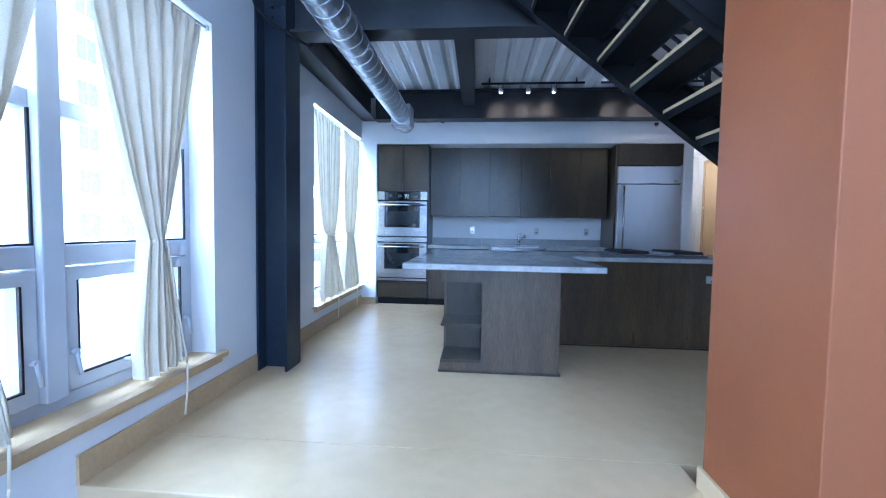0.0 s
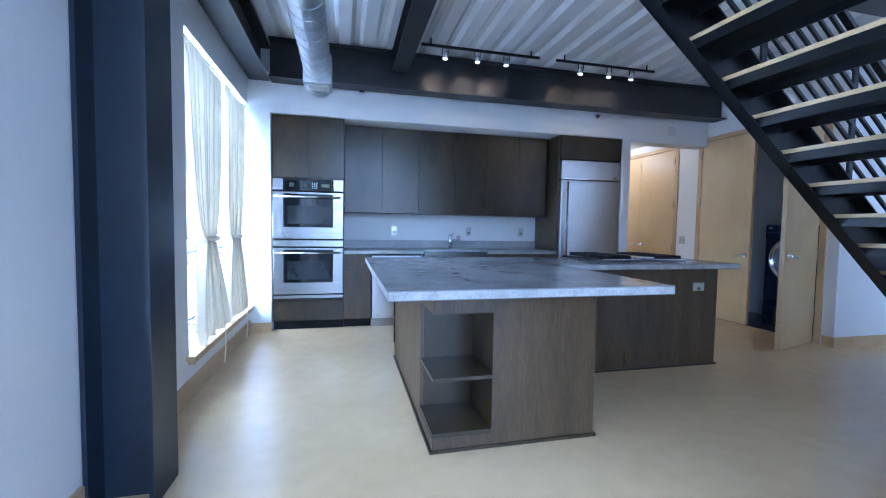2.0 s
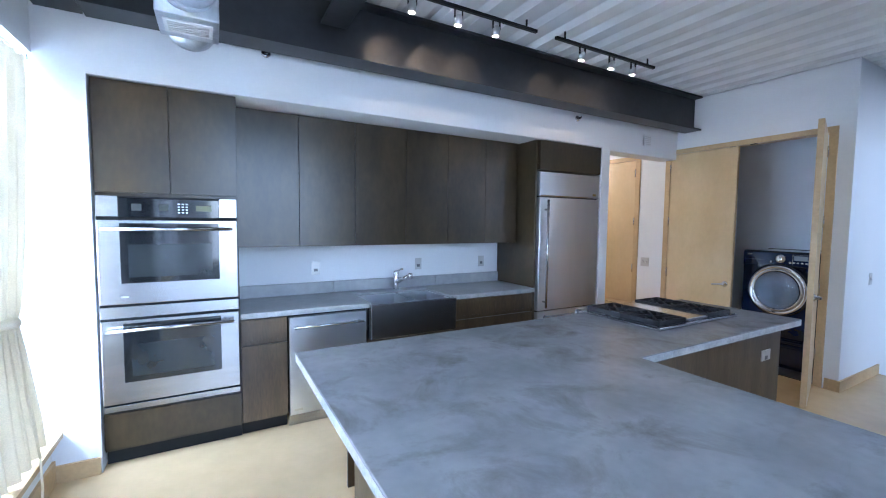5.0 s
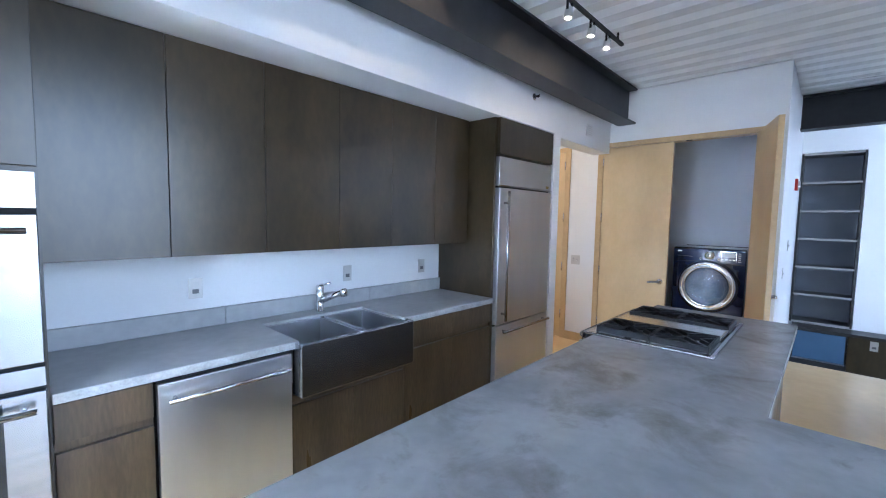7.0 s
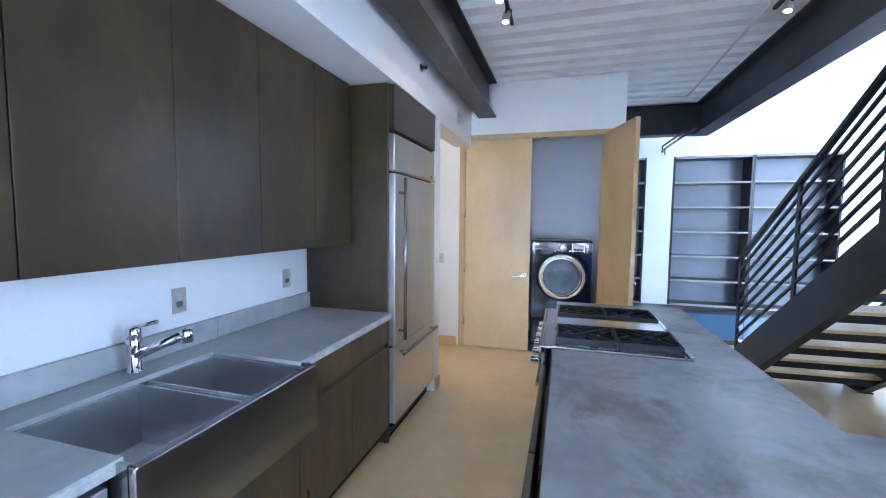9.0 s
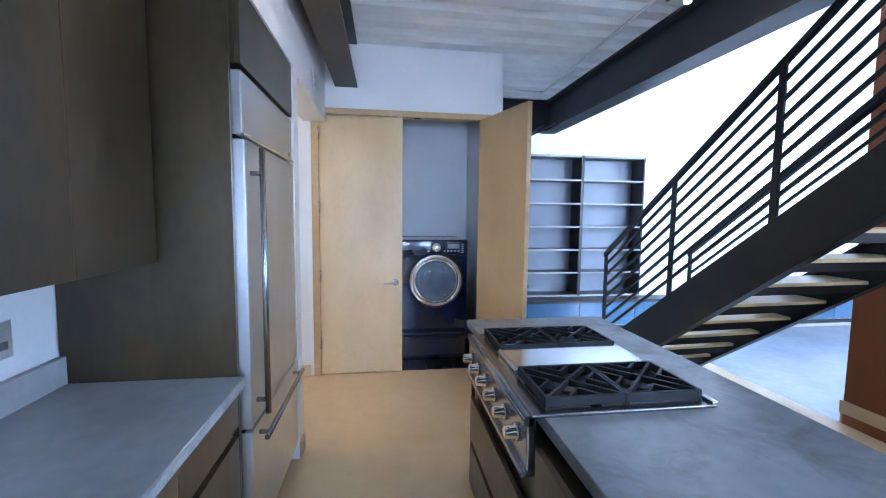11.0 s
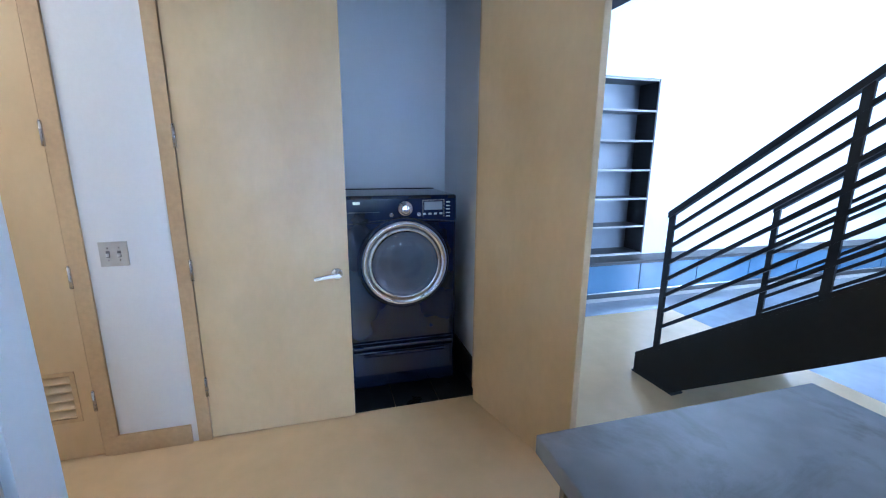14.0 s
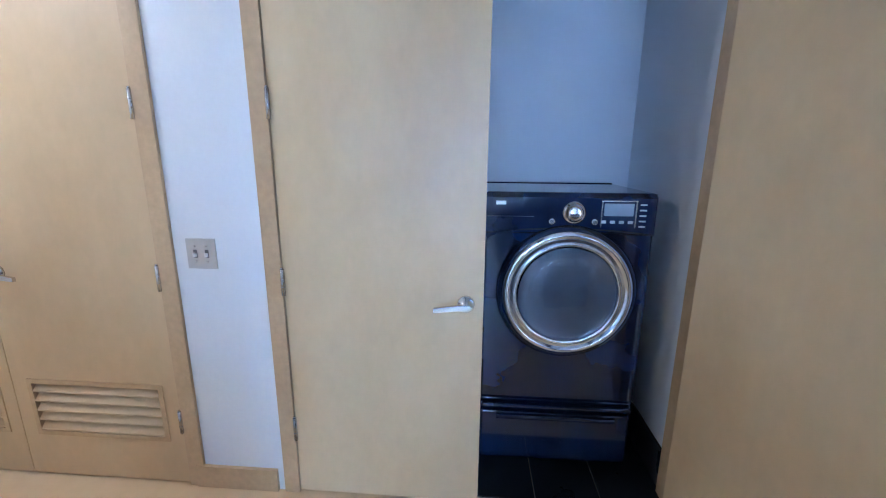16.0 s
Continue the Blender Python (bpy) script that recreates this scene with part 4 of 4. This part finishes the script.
for k in range(6):
    kx = RX0 + 0.09 + (RX1 - RX0 - 0.18) * k / 5
    kb = part("knob", lathe([(0, 0.030), (0.012, 0.030), (0.014, 0.022), (0.045, 0.021), (0.048, 0.017)], (kx, RY1 + 0.018, 0.82), (0, 1, 0), 20), CHROME, rg, "chrome control knob")

# ---- doors ----


def lever(parent, y, z, x, out, way, local):
    """A rose with a lever; x the face, out the side it stands on (+1/-1), way the lever's direction along y."""
    h = part("door_handle", lathe([(0, 0.033), (0.007, 0.032), (0.010, 0.029), (0.011, 0.016), (0.046, 0.014)], (x, y, z), (out, 0, 0), 24), SATIN, parent, "satin lever handle", local)
    x0, x1 = sorted((x + out * 0.034, x + out * 0.050))
    bm = prism([(y - way * 0.016, z + 0.012), (y + way * 0.03, z + 0.010), (y + way * 0.118, z - 0.004), (y + way * 0.118, z - 0.022), (y + way * 0.03, z - 0.012), (y - way * 0.016, z - 0.012)], "x", x0, x1, 0.003)
    part("lever", bm, SATIN, h, "", local)


def hinge(parent, x, y, z, local=False):
    """Steel knuckle with its two narrow leaf edges."""
    bm = rods(((x, y, z - 0.052), (x, y, z + 0.052), 0.008), n=10)
    for k in (-0.018, 0.018):
        rod(bm, (x, y, z + k - 0.001), (x, y, z + k + 0.001), 0.0088, 10)
    h = part("hinge", bm, SATIN, parent, "satin steel hinge", local)
    part("pin_tip", rods(((x, y, z + 0.052), (x, y, z + 0.058), 0.0055), n=8), SATIN, h, "", local)


dfr = thing("door_frame_laundry", (LX, 5.65, 0), "maple frame round the laundry closet opening", "door frame", kind="structure")
part("jamb", box(LX - 0.012, LX + 0.12, LY1 - 0.0, LY1 + 0.065, 0, LH + 0.055, 0.002), MAPLE_TRIM, dfr)
part("jamb", box(LX - 0.012, LX + 0.12, LY0 - 0.065, LY0, 0, LH + 0.055, 0.002), MAPLE_TRIM, dfr)
part("head", box(LX - 0.012, LX + 0.12, LY0, LY1, LH, LH + 0.055, 0.002), MAPLE_TRIM, dfr)

d1 = thing("door_1", (LX, LY1, 0), "closed maple veneer closet door with a satin lever", "door", "laundry doors", kind="structure")
part("leaf", box(LX - 0.006, LX + 0.036, 5.660, LY1 - 0.004, 0.012, LH - 0.006, 0.001), MAPLE, d1)
lever(d1, 5.725, 0.889, LX - 0.006, -1, 1, False)
for z in (0.317, 0.954, 1.599, 2.264):
    hinge(d1, LX - 0.013, LY1 - 0.004, z)

# the second leaf stands open; local: hinge at the origin, leaf along -x
d2 = thing("door_2", (LX - 0.014, LY0 + 0.005, 0), "maple veneer closet door standing wide open into the kitchen", "door", "laundry doors", kind="structure", turn=16.3)
part("leaf", box(-0.765, -0.003, 0.0, 0.042, 0.012, LH - 0.006, 0.001), MAPLE, d2, "", True)
part("edge_strip", box(-0.7665, -0.765, 0.001, 0.041, 0.012, LH - 0.006), MAPLE_TRIM, d2, "", True)
for s, yy in ((-1, 0.0),):
    h = part("door_handle", lathe([(0, 0.033), (0.007, 0.032), (0.010, 0.029), (0.011, 0.016), (0.046, 0.014)], (-0.70, yy, 0.955), (0, s, 0), 24), SATIN, d2, "satin lever handle", True)
    part("lever", prism([(-0.716, 0.967), (-0.67, 0.965), (-0.582, 0.951), (-0.582, 0.933), (-0.67, 0.943), (-0.716, 0.943)], "y", *sorted((yy + s * 0.034, yy + s * 0.050)), 0.003), SATIN, h, "", True)
for z in (0.317, 0.954, 1.599, 2.264):
    hinge(d2, 0.0, -0.006, z, True)

hf = thing("door_frame_hall", (LX, HY0, 0), "maple frame round the hall closet doors", "door frame", kind="structure")
part("jamb", box(LX - 0.012, LX + 0.12, HY0 - 0.07, HY0, 0, LH + 0.055, 0.002), MAPLE_TRIM, hf)
part("jamb", box(LX - 0.012, LX + 0.12, HY1, HY1 + 0.07, 0, LH + 0.055, 0.002), MAPLE_TRIM, hf)
part("head", box(LX - 0.012, LX + 0.12, HY0, HY1, LH, LH + 0.055, 0.002), MAPLE_TRIM, hf)
for n, (a, b, hy, ly, wy) in enumerate(((HY0 + 0.004, HY0 + 0.748, HY0 + 0.001, HY0 + 0.69, -1), (HY0 + 0.752, HY1 - 0.004, HY1 - 0.001, HY0 + 0.81, 1))):
    d = thing("door_%d" % (3 + n), (LX, a, 0), "closed maple veneer hall closet door with a louvred vent near the floor", "door", "hall doors", kind="structure")
    la, lb, lz0, lz1 = a + 0.06, b - 0.07, 0.215, 0.485
    part("leaf", boxes((LX - 0.006, LX + 0.036, a, la, 0.012, LH - 0.006), (LX - 0.006, LX + 0.036, lb, b, 0.012, LH - 0.006), (LX - 0.006, LX + 0.036, la, lb, 0.012, lz0), (LX - 0.006, LX + 0.036, la, lb, lz1, LH - 0.006)), MAPLE, d)
    part("vent_frame", boxes((LX - 0.011, LX + 0.02, la, la + 0.02, lz0, lz1), (LX - 0.011, LX + 0.02, lb - 0.02, lb, lz0, lz1), (LX - 0.011, LX + 0.02, la + 0.02, lb - 0.02, lz0, lz0 + 0.02), (LX - 0.011, LX + 0.02, la + 0.02, lb - 0.02, lz1 - 0.02, lz1)), MAPLE_TRIM, d)
    for k in range(5):
        z = lz0 + 0.024 + 0.046 * k
        part("louvre", prism([(LX - 0.009, z), (LX - 0.009, z + 0.007), (LX + 0.016, z + 0.036), (LX + 0.016, z + 0.029)], "y", la + 0.02, lb - 0.02), MAPLE, d)
    part("vent_back", box(LX + 0.027, LX + 0.034, la, lb, lz0, lz1), DARKGAP, d)
    lever(d, ly, 0.955, LX - 0.006, -1, wy, False)
    for z in (0.317, 0.954, 1.599, 2.264):
        hinge(d, LX - 0.013, hy, z)
outlet(LX, 6.737, 1.056, "-x", w=0.058, gang=2, h=0.118, name="light_switch", label="metal double light switch between the closets")

# ---- washing machine ----
WFX, WY0, WY1 = 4.955, 4.972, 5.658
WZ0, WZ1 = 0.345, 1.285
wm = thing("washing_machine", (5.3, 5.31, 0.0), "glossy dark blue front-loading washer on a drawer pedestal in the closet", "washing machine")
part("body", box(WFX, 5.58, WY0, WY1, WZ0, WZ1, 0.012), NAVY, wm)
part("control_panel", prism([(WFX - 0.002, 1.115), (WFX - 0.010, 1.122), (WFX - 0.010, WZ1 - 0.02), (WFX + 0.004, WZ1 - 0.002)], "y", WY0 + 0.004, WY1 - 0.004), NAVY, wm)
WC = (WFX, (WY0 + WY1) / 2 - 0.005, 0.865)
part("door_ring", lathe([(0, 0.290), (0.018, 0.290), (0.030, 0.282), (0.034, 0.268)], WC, (-1, 0, 0), 56), NAVY, wm, "dark door surround")
hatch = part("door", lathe([(0.028, 0.270), (0.042, 0.266), (0.050, 0.254), (0.048, 0.242), (0.038, 0.236)], WC, (-1, 0, 0), 64), CHROME, wm, "chrome door ring")
part("gap_ring", lathe([(0.036, 0.240), (0.037, 0.222)], WC, (-1, 0, 0), 56), NAVY, hatch)
part("inner_ring", lathe([(0.036, 0.226), (0.048, 0.222), (0.052, 0.214), (0.046, 0.206), (0.038, 0.204)], WC, (-1, 0, 0), 64), CHROME, hatch)
part("drum", lathe([(0.040, 0.207), (0.022, 0.196), (0.024, 0.184), (0.012, 0.170), (0.014, 0.160), (0.005, 0.135), (0.003, 0.09), (0.012, 0.07), (0.016, 0.03), (0.016, 0.001)], WC, (-1, 0, 0), 48), DRUM, hatch, "grey steel drum behind the glass")
part("porthole", lathe([(0.042, 0.207), (0.054, 0.195), (0.064, 0.15), (0.069, 0.08), (0.070, 0.002)], WC, (-1, 0, 0), 48), PORTHOLE, hatch, "domed clear glass porthole")
seam = bmesh.new()
arc = [(WFX - 0.0115, WY0 + 0.006 + (WY1 - WY0 - 0.012) * k / 24, 1.118 + 0.022 * math.sin(math.pi * k / 24)) for k in range(25)]
for p, q in zip(arc, arc[1:]):
    rod(seam, p, q, 0.0035, 6)
part("seam", seam, DARKGAP, wm)
part("top_back_rim", box(5.50, 5.575, WY0 + 0.01, WY1 - 0.01, WZ1 - 0.002, WZ1 + 0.004, 0.002), NAVY, wm)
for yy in (WC[1] - 0.095, WC[1] + 0.075):
    part("round_button", lathe([(0, 0.014), (0.005, 0.013), (0.007, 0.009)], (WFX - 0.011, yy, 1.168), (-1, 0, 0), 20), SATIN, wm)
part("display_frame", boxes((WFX - 0.0185, WFX - 0.012, WY0 + 0.083, WY0 + 0.088, 1.150, 1.257), (WFX - 0.0185, WFX - 0.012, WY0 + 0.217, WY0 + 0.222, 1.150, 1.257), (WFX - 0.0185, WFX - 0.012, WY0 + 0.088, WY0 + 0.217, 1.253, 1.257)), SATIN, wm)
part("dial", lathe([(0, 0.046), (0.010, 0.046), (0.013, 0.040), (0.016, 0.034), (0.034, 0.029), (0.036, 0.02), (0.036, 0.001)], (WFX - 0.010, WC[1] - 0.01, 1.205), (-1, 0, 0.05), 28), CHROME, wm, "chrome program dial")
part("display", box(WFX - 0.0185, WFX - 0.012, WY0 + 0.095, WY0 + 0.21, 1.195, 1.245, 0.001), material("grey lcd", (0.30, 0.34, 0.38), None, 0.25), wm, "grey display")
for k in range(4):
    part("button", box(WFX - 0.0195, WFX - 0.013, WY0 + 0.095 + 0.035 * k, WY0 + 0.113 + 0.035 * k, 1.165, 1.176), PLATE, wm)
for k in range(5):
    part("indicator", box(WFX - 0.0175, WFX - 0.012, WY0 + 0.045, WY0 + 0.07, 1.15 + 0.022 * k, 1.156 + 0.022 * k), PLATE, wm)
part("badge", box(WFX - 0.0165, WFX - 0.010, WY1 - 0.085, WY1 - 0.045, 1.235, 1.25), PLATE, wm)
part("panel_line", box(WFX - 0.010, WFX - 0.004, WY1 - 0.2, WY1 - 0.01, 1.186, 1.188), PLATE, wm)
part("pedestal", box(WFX + 0.01, 5.58, WY0, WY1, 0.02, WZ0 - 0.004, 0.008), NAVY, wm)
pd = part("pedestal_drawer", box(WFX - 0.012, WFX + 0.01, WY0 + 0.008, WY1 - 0.008, 0.045, 0.285, 0.01), NAVY, wm)
part("drawer_lip", box(WFX - 0.022, WFX + 0.01, WY0 + 0.008, WY1 - 0.008, 0.305, 0.328, 0.008), NAVY, wm)
part("drawer_handle", rods(((WFX - 0.02, WY0 + 0.08, 0.265), (WFX - 0.02, WY1 - 0.08, 0.265), 0.012), n=12), NAVY, pd)
ct = thing("closet_floor", (5.1, 5.6, 0), "black tile closet floor", "floor", kind="structure")
for i in range(3):
    for j in range(6):
        part("tile", box(LX + 0.03 + 0.305 * i, LX + 0.03 + 0.305 * i + 0.302, 4.862 + 0.277 * j, 4.862 + 0.277 * j + 0.273, 0.001, 0.008), BLACKTILE, ct)

tb = thing("baseboard_closet", (5.2, 4.86, 0), "black tile upstand round the closet floor", "baseboard", kind="structure")
for k in range(3):
    a = LX + 0.122 + 0.262 * k
    part("tile", box(a, a + 0.258, 4.861, 4.870, 0.008, 0.19, 0.001), BLACKTILE, tb)
for yy in (5.72, 5.52):
    part("catch", box(LX + 0.006, LX + 0.034, yy - 0.03, yy + 0.03, LH - 0.006, LH + 0.001), DARKGAP, dfr, "small dark door catch")

# ---- staircase ----
RISE, RUN = 0.187, 0.246
NOSE0 = 4.82
SN, SS = 3.575, 2.53   # outer faces of the stringers
st = thing("staircase", (4.7, 2.9, 0), "open steel staircase with pale wood treads and horizontal bar railings", "staircase")
SLOPE = RISE / RUN


def top_z(x):
    return 1.435 - SLOPE * (x - 3.0)


def stringer(y0, y1):
    dz = 0.345
    xt = 0.30
    xe = 4.74
    xb = 3.0 + (1.435 - dz) / SLOPE
    o = [(xt, top_z(xt)), (xe, max(0.15, top_z(xe))), (xe, 0.0), (xb, 0.0), (xt, top_z(xt) - dz)]
    return prism(o, "y", y0, y1)


def flange(y0, y1, drop):
    xt = 0.30
    xe = 4.70 if drop < 0.1 else 3.0 + (1.435 - drop) / SLOPE
    t = 0.012
    return prism([(xt, top_z(xt) - drop), (xe, top_z(xe) - drop), (xe, top_z(xe) - drop + t), (xt, top_z(xt) - drop + t)], "y", y0, y1)


part("stringer", stringer(SN - 0.012, SN), BLACKSTEEL, st)
part("stringer", stringer(SS, SS + 0.012), BLACKSTEEL, st)
for drop in (-0.0005, 0.345):
    part("stringer_flange", flange(SN - 0.075, SN + 0.001, drop), BLACKSTEEL, st)
    part("stringer_flange", flange(SS - 0.001, SS + 0.075, drop), BLACKSTEEL, st)
part("foot_plate", boxes((4.40, 4.75, SN - 0.09, SN + 0.004, 0.0, 0.012)), BLACKSTEEL, st)
part("foot_plate", boxes((4.40, 4.75, SS - 0.004, SS + 0.09, 0.0, 0.012)), BLACKSTEEL, st)
for k in range(1, 18):
    x1 = NOSE0 - RUN * k
    z = RISE * k
    tr = part("tread", box(x1 - 0.285, x1, SS + 0.016, SN - 0.016, z - 0.024, z, 0.003), MAPLE, st, "pale wood tread")
    part("tread_pan", boxes((x1 - 0.281, x1 - 0.004, SS + 0.014, SN - 0.014, z - 0.034, z - 0.0245), (x1 - 0.281, x1 - 0.273, SS + 0.014, SN - 0.014, z - 0.078, z - 0.034), (x1 - 0.012, x1 - 0.004, SS + 0.014, SN - 0.014, z - 0.078, z - 0.034)), BLACKSTEEL, st)


def railing(y):
    posts = [4.60, 3.73, 2.93, 2.13, 1.33]
    for i, px in enumerate(posts):
        z0 = top_z(px)
        part("post", box(px - 0.02, px + 0.02, y - 0.008, y + 0.008, max(0.0, z0 - 0.02), z0 + 0.965), RAILSTEEL, st)
    xa, xb = posts[-1] - 0.3, posts[0] + 0.02
    for k in range(8):
        zz = 0.955 - 0.112 * k
        h = 0.020 if k == 0 else 0.013
        d = 0.020 if k == 0 else 0.009
        part("rail_bar", prism([(xa, top_z(xa) + zz - h), (xb, top_z(xb) + zz - h), (xb, top_z(xb) + zz + h), (xa, top_z(xa) + zz + h)], "y", y - d, y + d), RAILSTEEL, st)


railing(SN - 0.035)
railing(SS + 0.035)
pivot = Matrix.Translation((3.0, 3.575, 0))
st.matrix_basis = pivot @ pose(0, 0, 0, 0, 0, 3.1) @ pivot.inverted() @ st.matrix_basis
solid("landing", boxes((-0.9, 0.30, SS, SN, 3.10, 3.25)), BLACKSTEEL, "dark steel landing at the head of the staircase", "landing", kind="structure")

# ---- living room shelves ----


def shelf_bay(y0, y1, n=6):
    s = thing("bookshelf", (EX + 0.3, (y0 + y1) / 2, 0.2), "empty built-in bookshelf with dark boards and a grey back", "bookshelf", "bookshelves")
    z0, z1 = 0.205, 2.525
    xf, xb = EX - 0.01, EX + 0.35
    part("side", box(xf, xb, y0, y0 + 0.022, z0, z1), SHELFDARK, s)
    part("side", box(xf, xb, y1 - 0.022, y1, z0, z1), SHELFDARK, s)
    part("back", box(xb - 0.012, xb, y0 + 0.022, y1 - 0.022, z0, z1), SHELFBACK, s)
    for k in range(n + 1):
        z = z0 + 0.012 + (z1 - z0 - 0.03) * k / n
        part("shelf_board", box(xf + 0.002, xb - 0.012, y0 + 0.022, y1 - 0.022, z - 0.011, z + 0.011), SHELFDARK, s)
        part("shelf_lip", box(xf - 0.003, xf + 0.002, y0 + 0.022, y1 - 0.022, z - 0.013, z + 0.013), SHELFEDGE, s)
    return s


shelf_bay(2.61, 3.675)
shelf_bay(1.505, 2.605)
shelf_bay(4.065, 4.695)
bench = thing("low_cabinet", (EX - 0.2, 2, LOW), "long low cabinet with blue glass sliding doors under the bookshelves", "cabinet")
part("top", box(EX - 0.34, EX - 0.012, -3.9, 4.66, 0.165, 0.20, 0.003), SHELFDARK, bench)
part("body", box(EX - 0.30, EX - 0.012, -3.9, 4.66, LOW + 0.06, 0.165), SHELFDARK, bench)
part("plinth", box(EX - 0.28, EX - 0.012, -3.9, 4.66, LOW, LOW + 0.06), SHELFEDGE, bench)
part("end_panel", box(EX - 0.316, EX - 0.301, 3.69, 4.10, LOW + 0.06, 0.164, 0.002), DARKWOOD, bench, "dark stained wood panel")
part("glass_door", box(EX - 0.312, EX - 0.301, 4.12, 4.62, LOW + 0.15, 0.15), BLUEGLASS, bench, "blue glass sliding door")
part("door_rail", box(EX - 0.316, EX - 0.300, 4.11, 4.63, LOW + 0.130, LOW + 0.149), CHROME, bench)
outlet(EX - 0.316, 3.868, 0.085, "-x", label="white outlet plate on the dark cabinet panel")
for k in range(8):
    y0 = 3.68 - 0.96 * k
    part("glass_door", box(EX - 0.312, EX - 0.301, y0 - 0.945, y0, LOW + 0.15, 0.15), BLUEGLASS, bench, "blue glass sliding door")
    part("door_rail", box(EX - 0.316, EX - 0.300, y0 - 0.948, y0, LOW + 0.130, LOW + 0.149), CHROME, bench)

solid("trim_ledge", box(EX - 0.018, EX, -3.98, 1.498, 2.505, 2.53, 0.003), PAINT, "thin white ledge along the tall living-room wall", "ledge", kind="structure")

# ---- small fixtures ----


def sprinkler(x, z):
    s = thing("sprinkler", (x, NY, z), "small chrome sprinkler head on the kitchen wall", "sprinkler", "sprinklers")
    part("escutcheon", lathe([(0, 0.032), (0.006, 0.030), (0.008, 0.014)], (x, NY, z), (0, -1, 0), 20), CHROME, s)
    part("head", rods(((x, NY - 0.008, z), (x, NY - 0.05, z), 0.010), ((x - 0.012, NY - 0.045, z - 0.014), (x + 0.012, NY - 0.045, z + 0.014), 0.006), n=8), BLACKSTEEL, s)


sprinkler(-0.06, 2.71)
sprinkler(2.95, 2.66)
vg = thing("wall_vent", (4.12, NY, 2.55), "small metal vent grille above the hall opening", "vent")
part("frame", box(4.04, 4.18, NY - 0.008, NY, 2.49, 2.62, 0.002), WHITEPLASTIC, vg)
for k in range(5):
    part("slat", box(4.055, 4.165, NY - 0.012, NY - 0.0081, 2.505 + 0.021 * k, 2.514 + 0.021 * k), PLATE, vg)
al = thing("fire_alarm", (6.25, 4.70, 2.0), "red and white fire alarm strobe on the white wall", "fire alarm")
part("base", box(6.19, 6.30, 4.672, 4.698, 1.97, 2.11, 0.004), RED, al)
part("strobe", box(6.21, 6.26, 4.650, 4.672, 2.0, 2.08, 0.006), WHITEPLASTIC, al)
outlet(5.80, 4.699, 1.32, "-y", name="light_switch", label="white light switch on the wall beside the stairs")
outlet(5.33, 4.699, 1.04, "-y", name="light_switch", label="white light switch on the wall beside the stairs")
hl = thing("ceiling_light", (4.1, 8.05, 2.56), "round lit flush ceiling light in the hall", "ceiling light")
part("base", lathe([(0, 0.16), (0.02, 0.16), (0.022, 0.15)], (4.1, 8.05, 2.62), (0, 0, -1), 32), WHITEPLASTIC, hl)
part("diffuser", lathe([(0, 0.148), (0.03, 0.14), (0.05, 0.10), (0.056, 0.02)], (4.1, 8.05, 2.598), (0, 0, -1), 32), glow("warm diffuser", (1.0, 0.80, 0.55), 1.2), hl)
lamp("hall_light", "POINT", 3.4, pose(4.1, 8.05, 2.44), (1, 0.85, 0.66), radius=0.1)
hood = thing("wall_hood", (6.95, -3.5, 2.7), "dark grey flared metal hood on the far living-room wall", "hood")
part("rim", box(6.62, EX - 0.002, -3.95, -3.1, 2.95, 3.02, 0.004), SHELFDARK, hood)
part("body", prism([(6.66, 2.95), (EX - 0.002, 2.95), (EX - 0.002, 2.55), (6.86, 2.55)], "y", -3.9, -3.15), SHELFDARK, hood)
solid("wall_speaker", box(EX - 0.16, EX - 0.002, 2.9, 3.28, 3.08, 3.19, 0.006), SHELFDARK, "small dark wall-mounted speaker above the bookshelves", "speaker")

# ---- outside ----
solid("ground", box(-120, -1.7, -80, 80, -6.2, -6.0), GRASS, "pale sunlit street ground far below", "ground", kind="structure")
bld = thing("apartment_building", (-32, 8, -6), "pale sunlit apartment building across the street", "building")
part("wall", box(-40, -32, -40, 48, -6, 22), FACADE, bld)
part("parapet", box(-40.2, -31.7, -40.2, 48.2, 22, 22.6), FACADE, bld)
wmesh = None
for i in range(22):
    for j in range(7):
        y, z = -37 + 3.8 * i, -3.6 + 3.6 * j
        if wmesh is None:
            o = part("window", boxes((-32.05, -31.93, 0, 1.7, 0, 1.9)), FACADEGLASS, bld)
            f = part("window_frame", boxes((-32.0, -31.90, -0.08, 0, -0.08, 1.98), (-32.0, -31.90, 1.7, 1.78, -0.08, 1.98), (-32.0, -31.90, 0, 1.7, 1.9, 1.98), (-32.0, -31.86, 0, 1.7, -0.1, 0), (-32.0, -31.90, 0.81, 0.89, 0, 1.9)), WHITEPLASTIC, bld)
            wmesh = (o, f)
            o.location, f.location = (0, y, z), (0, y, z)
            continue
        for src in wmesh:
            c = src.copy()
            scene.collection.objects.link(c)
            c.location = (0, y, z)
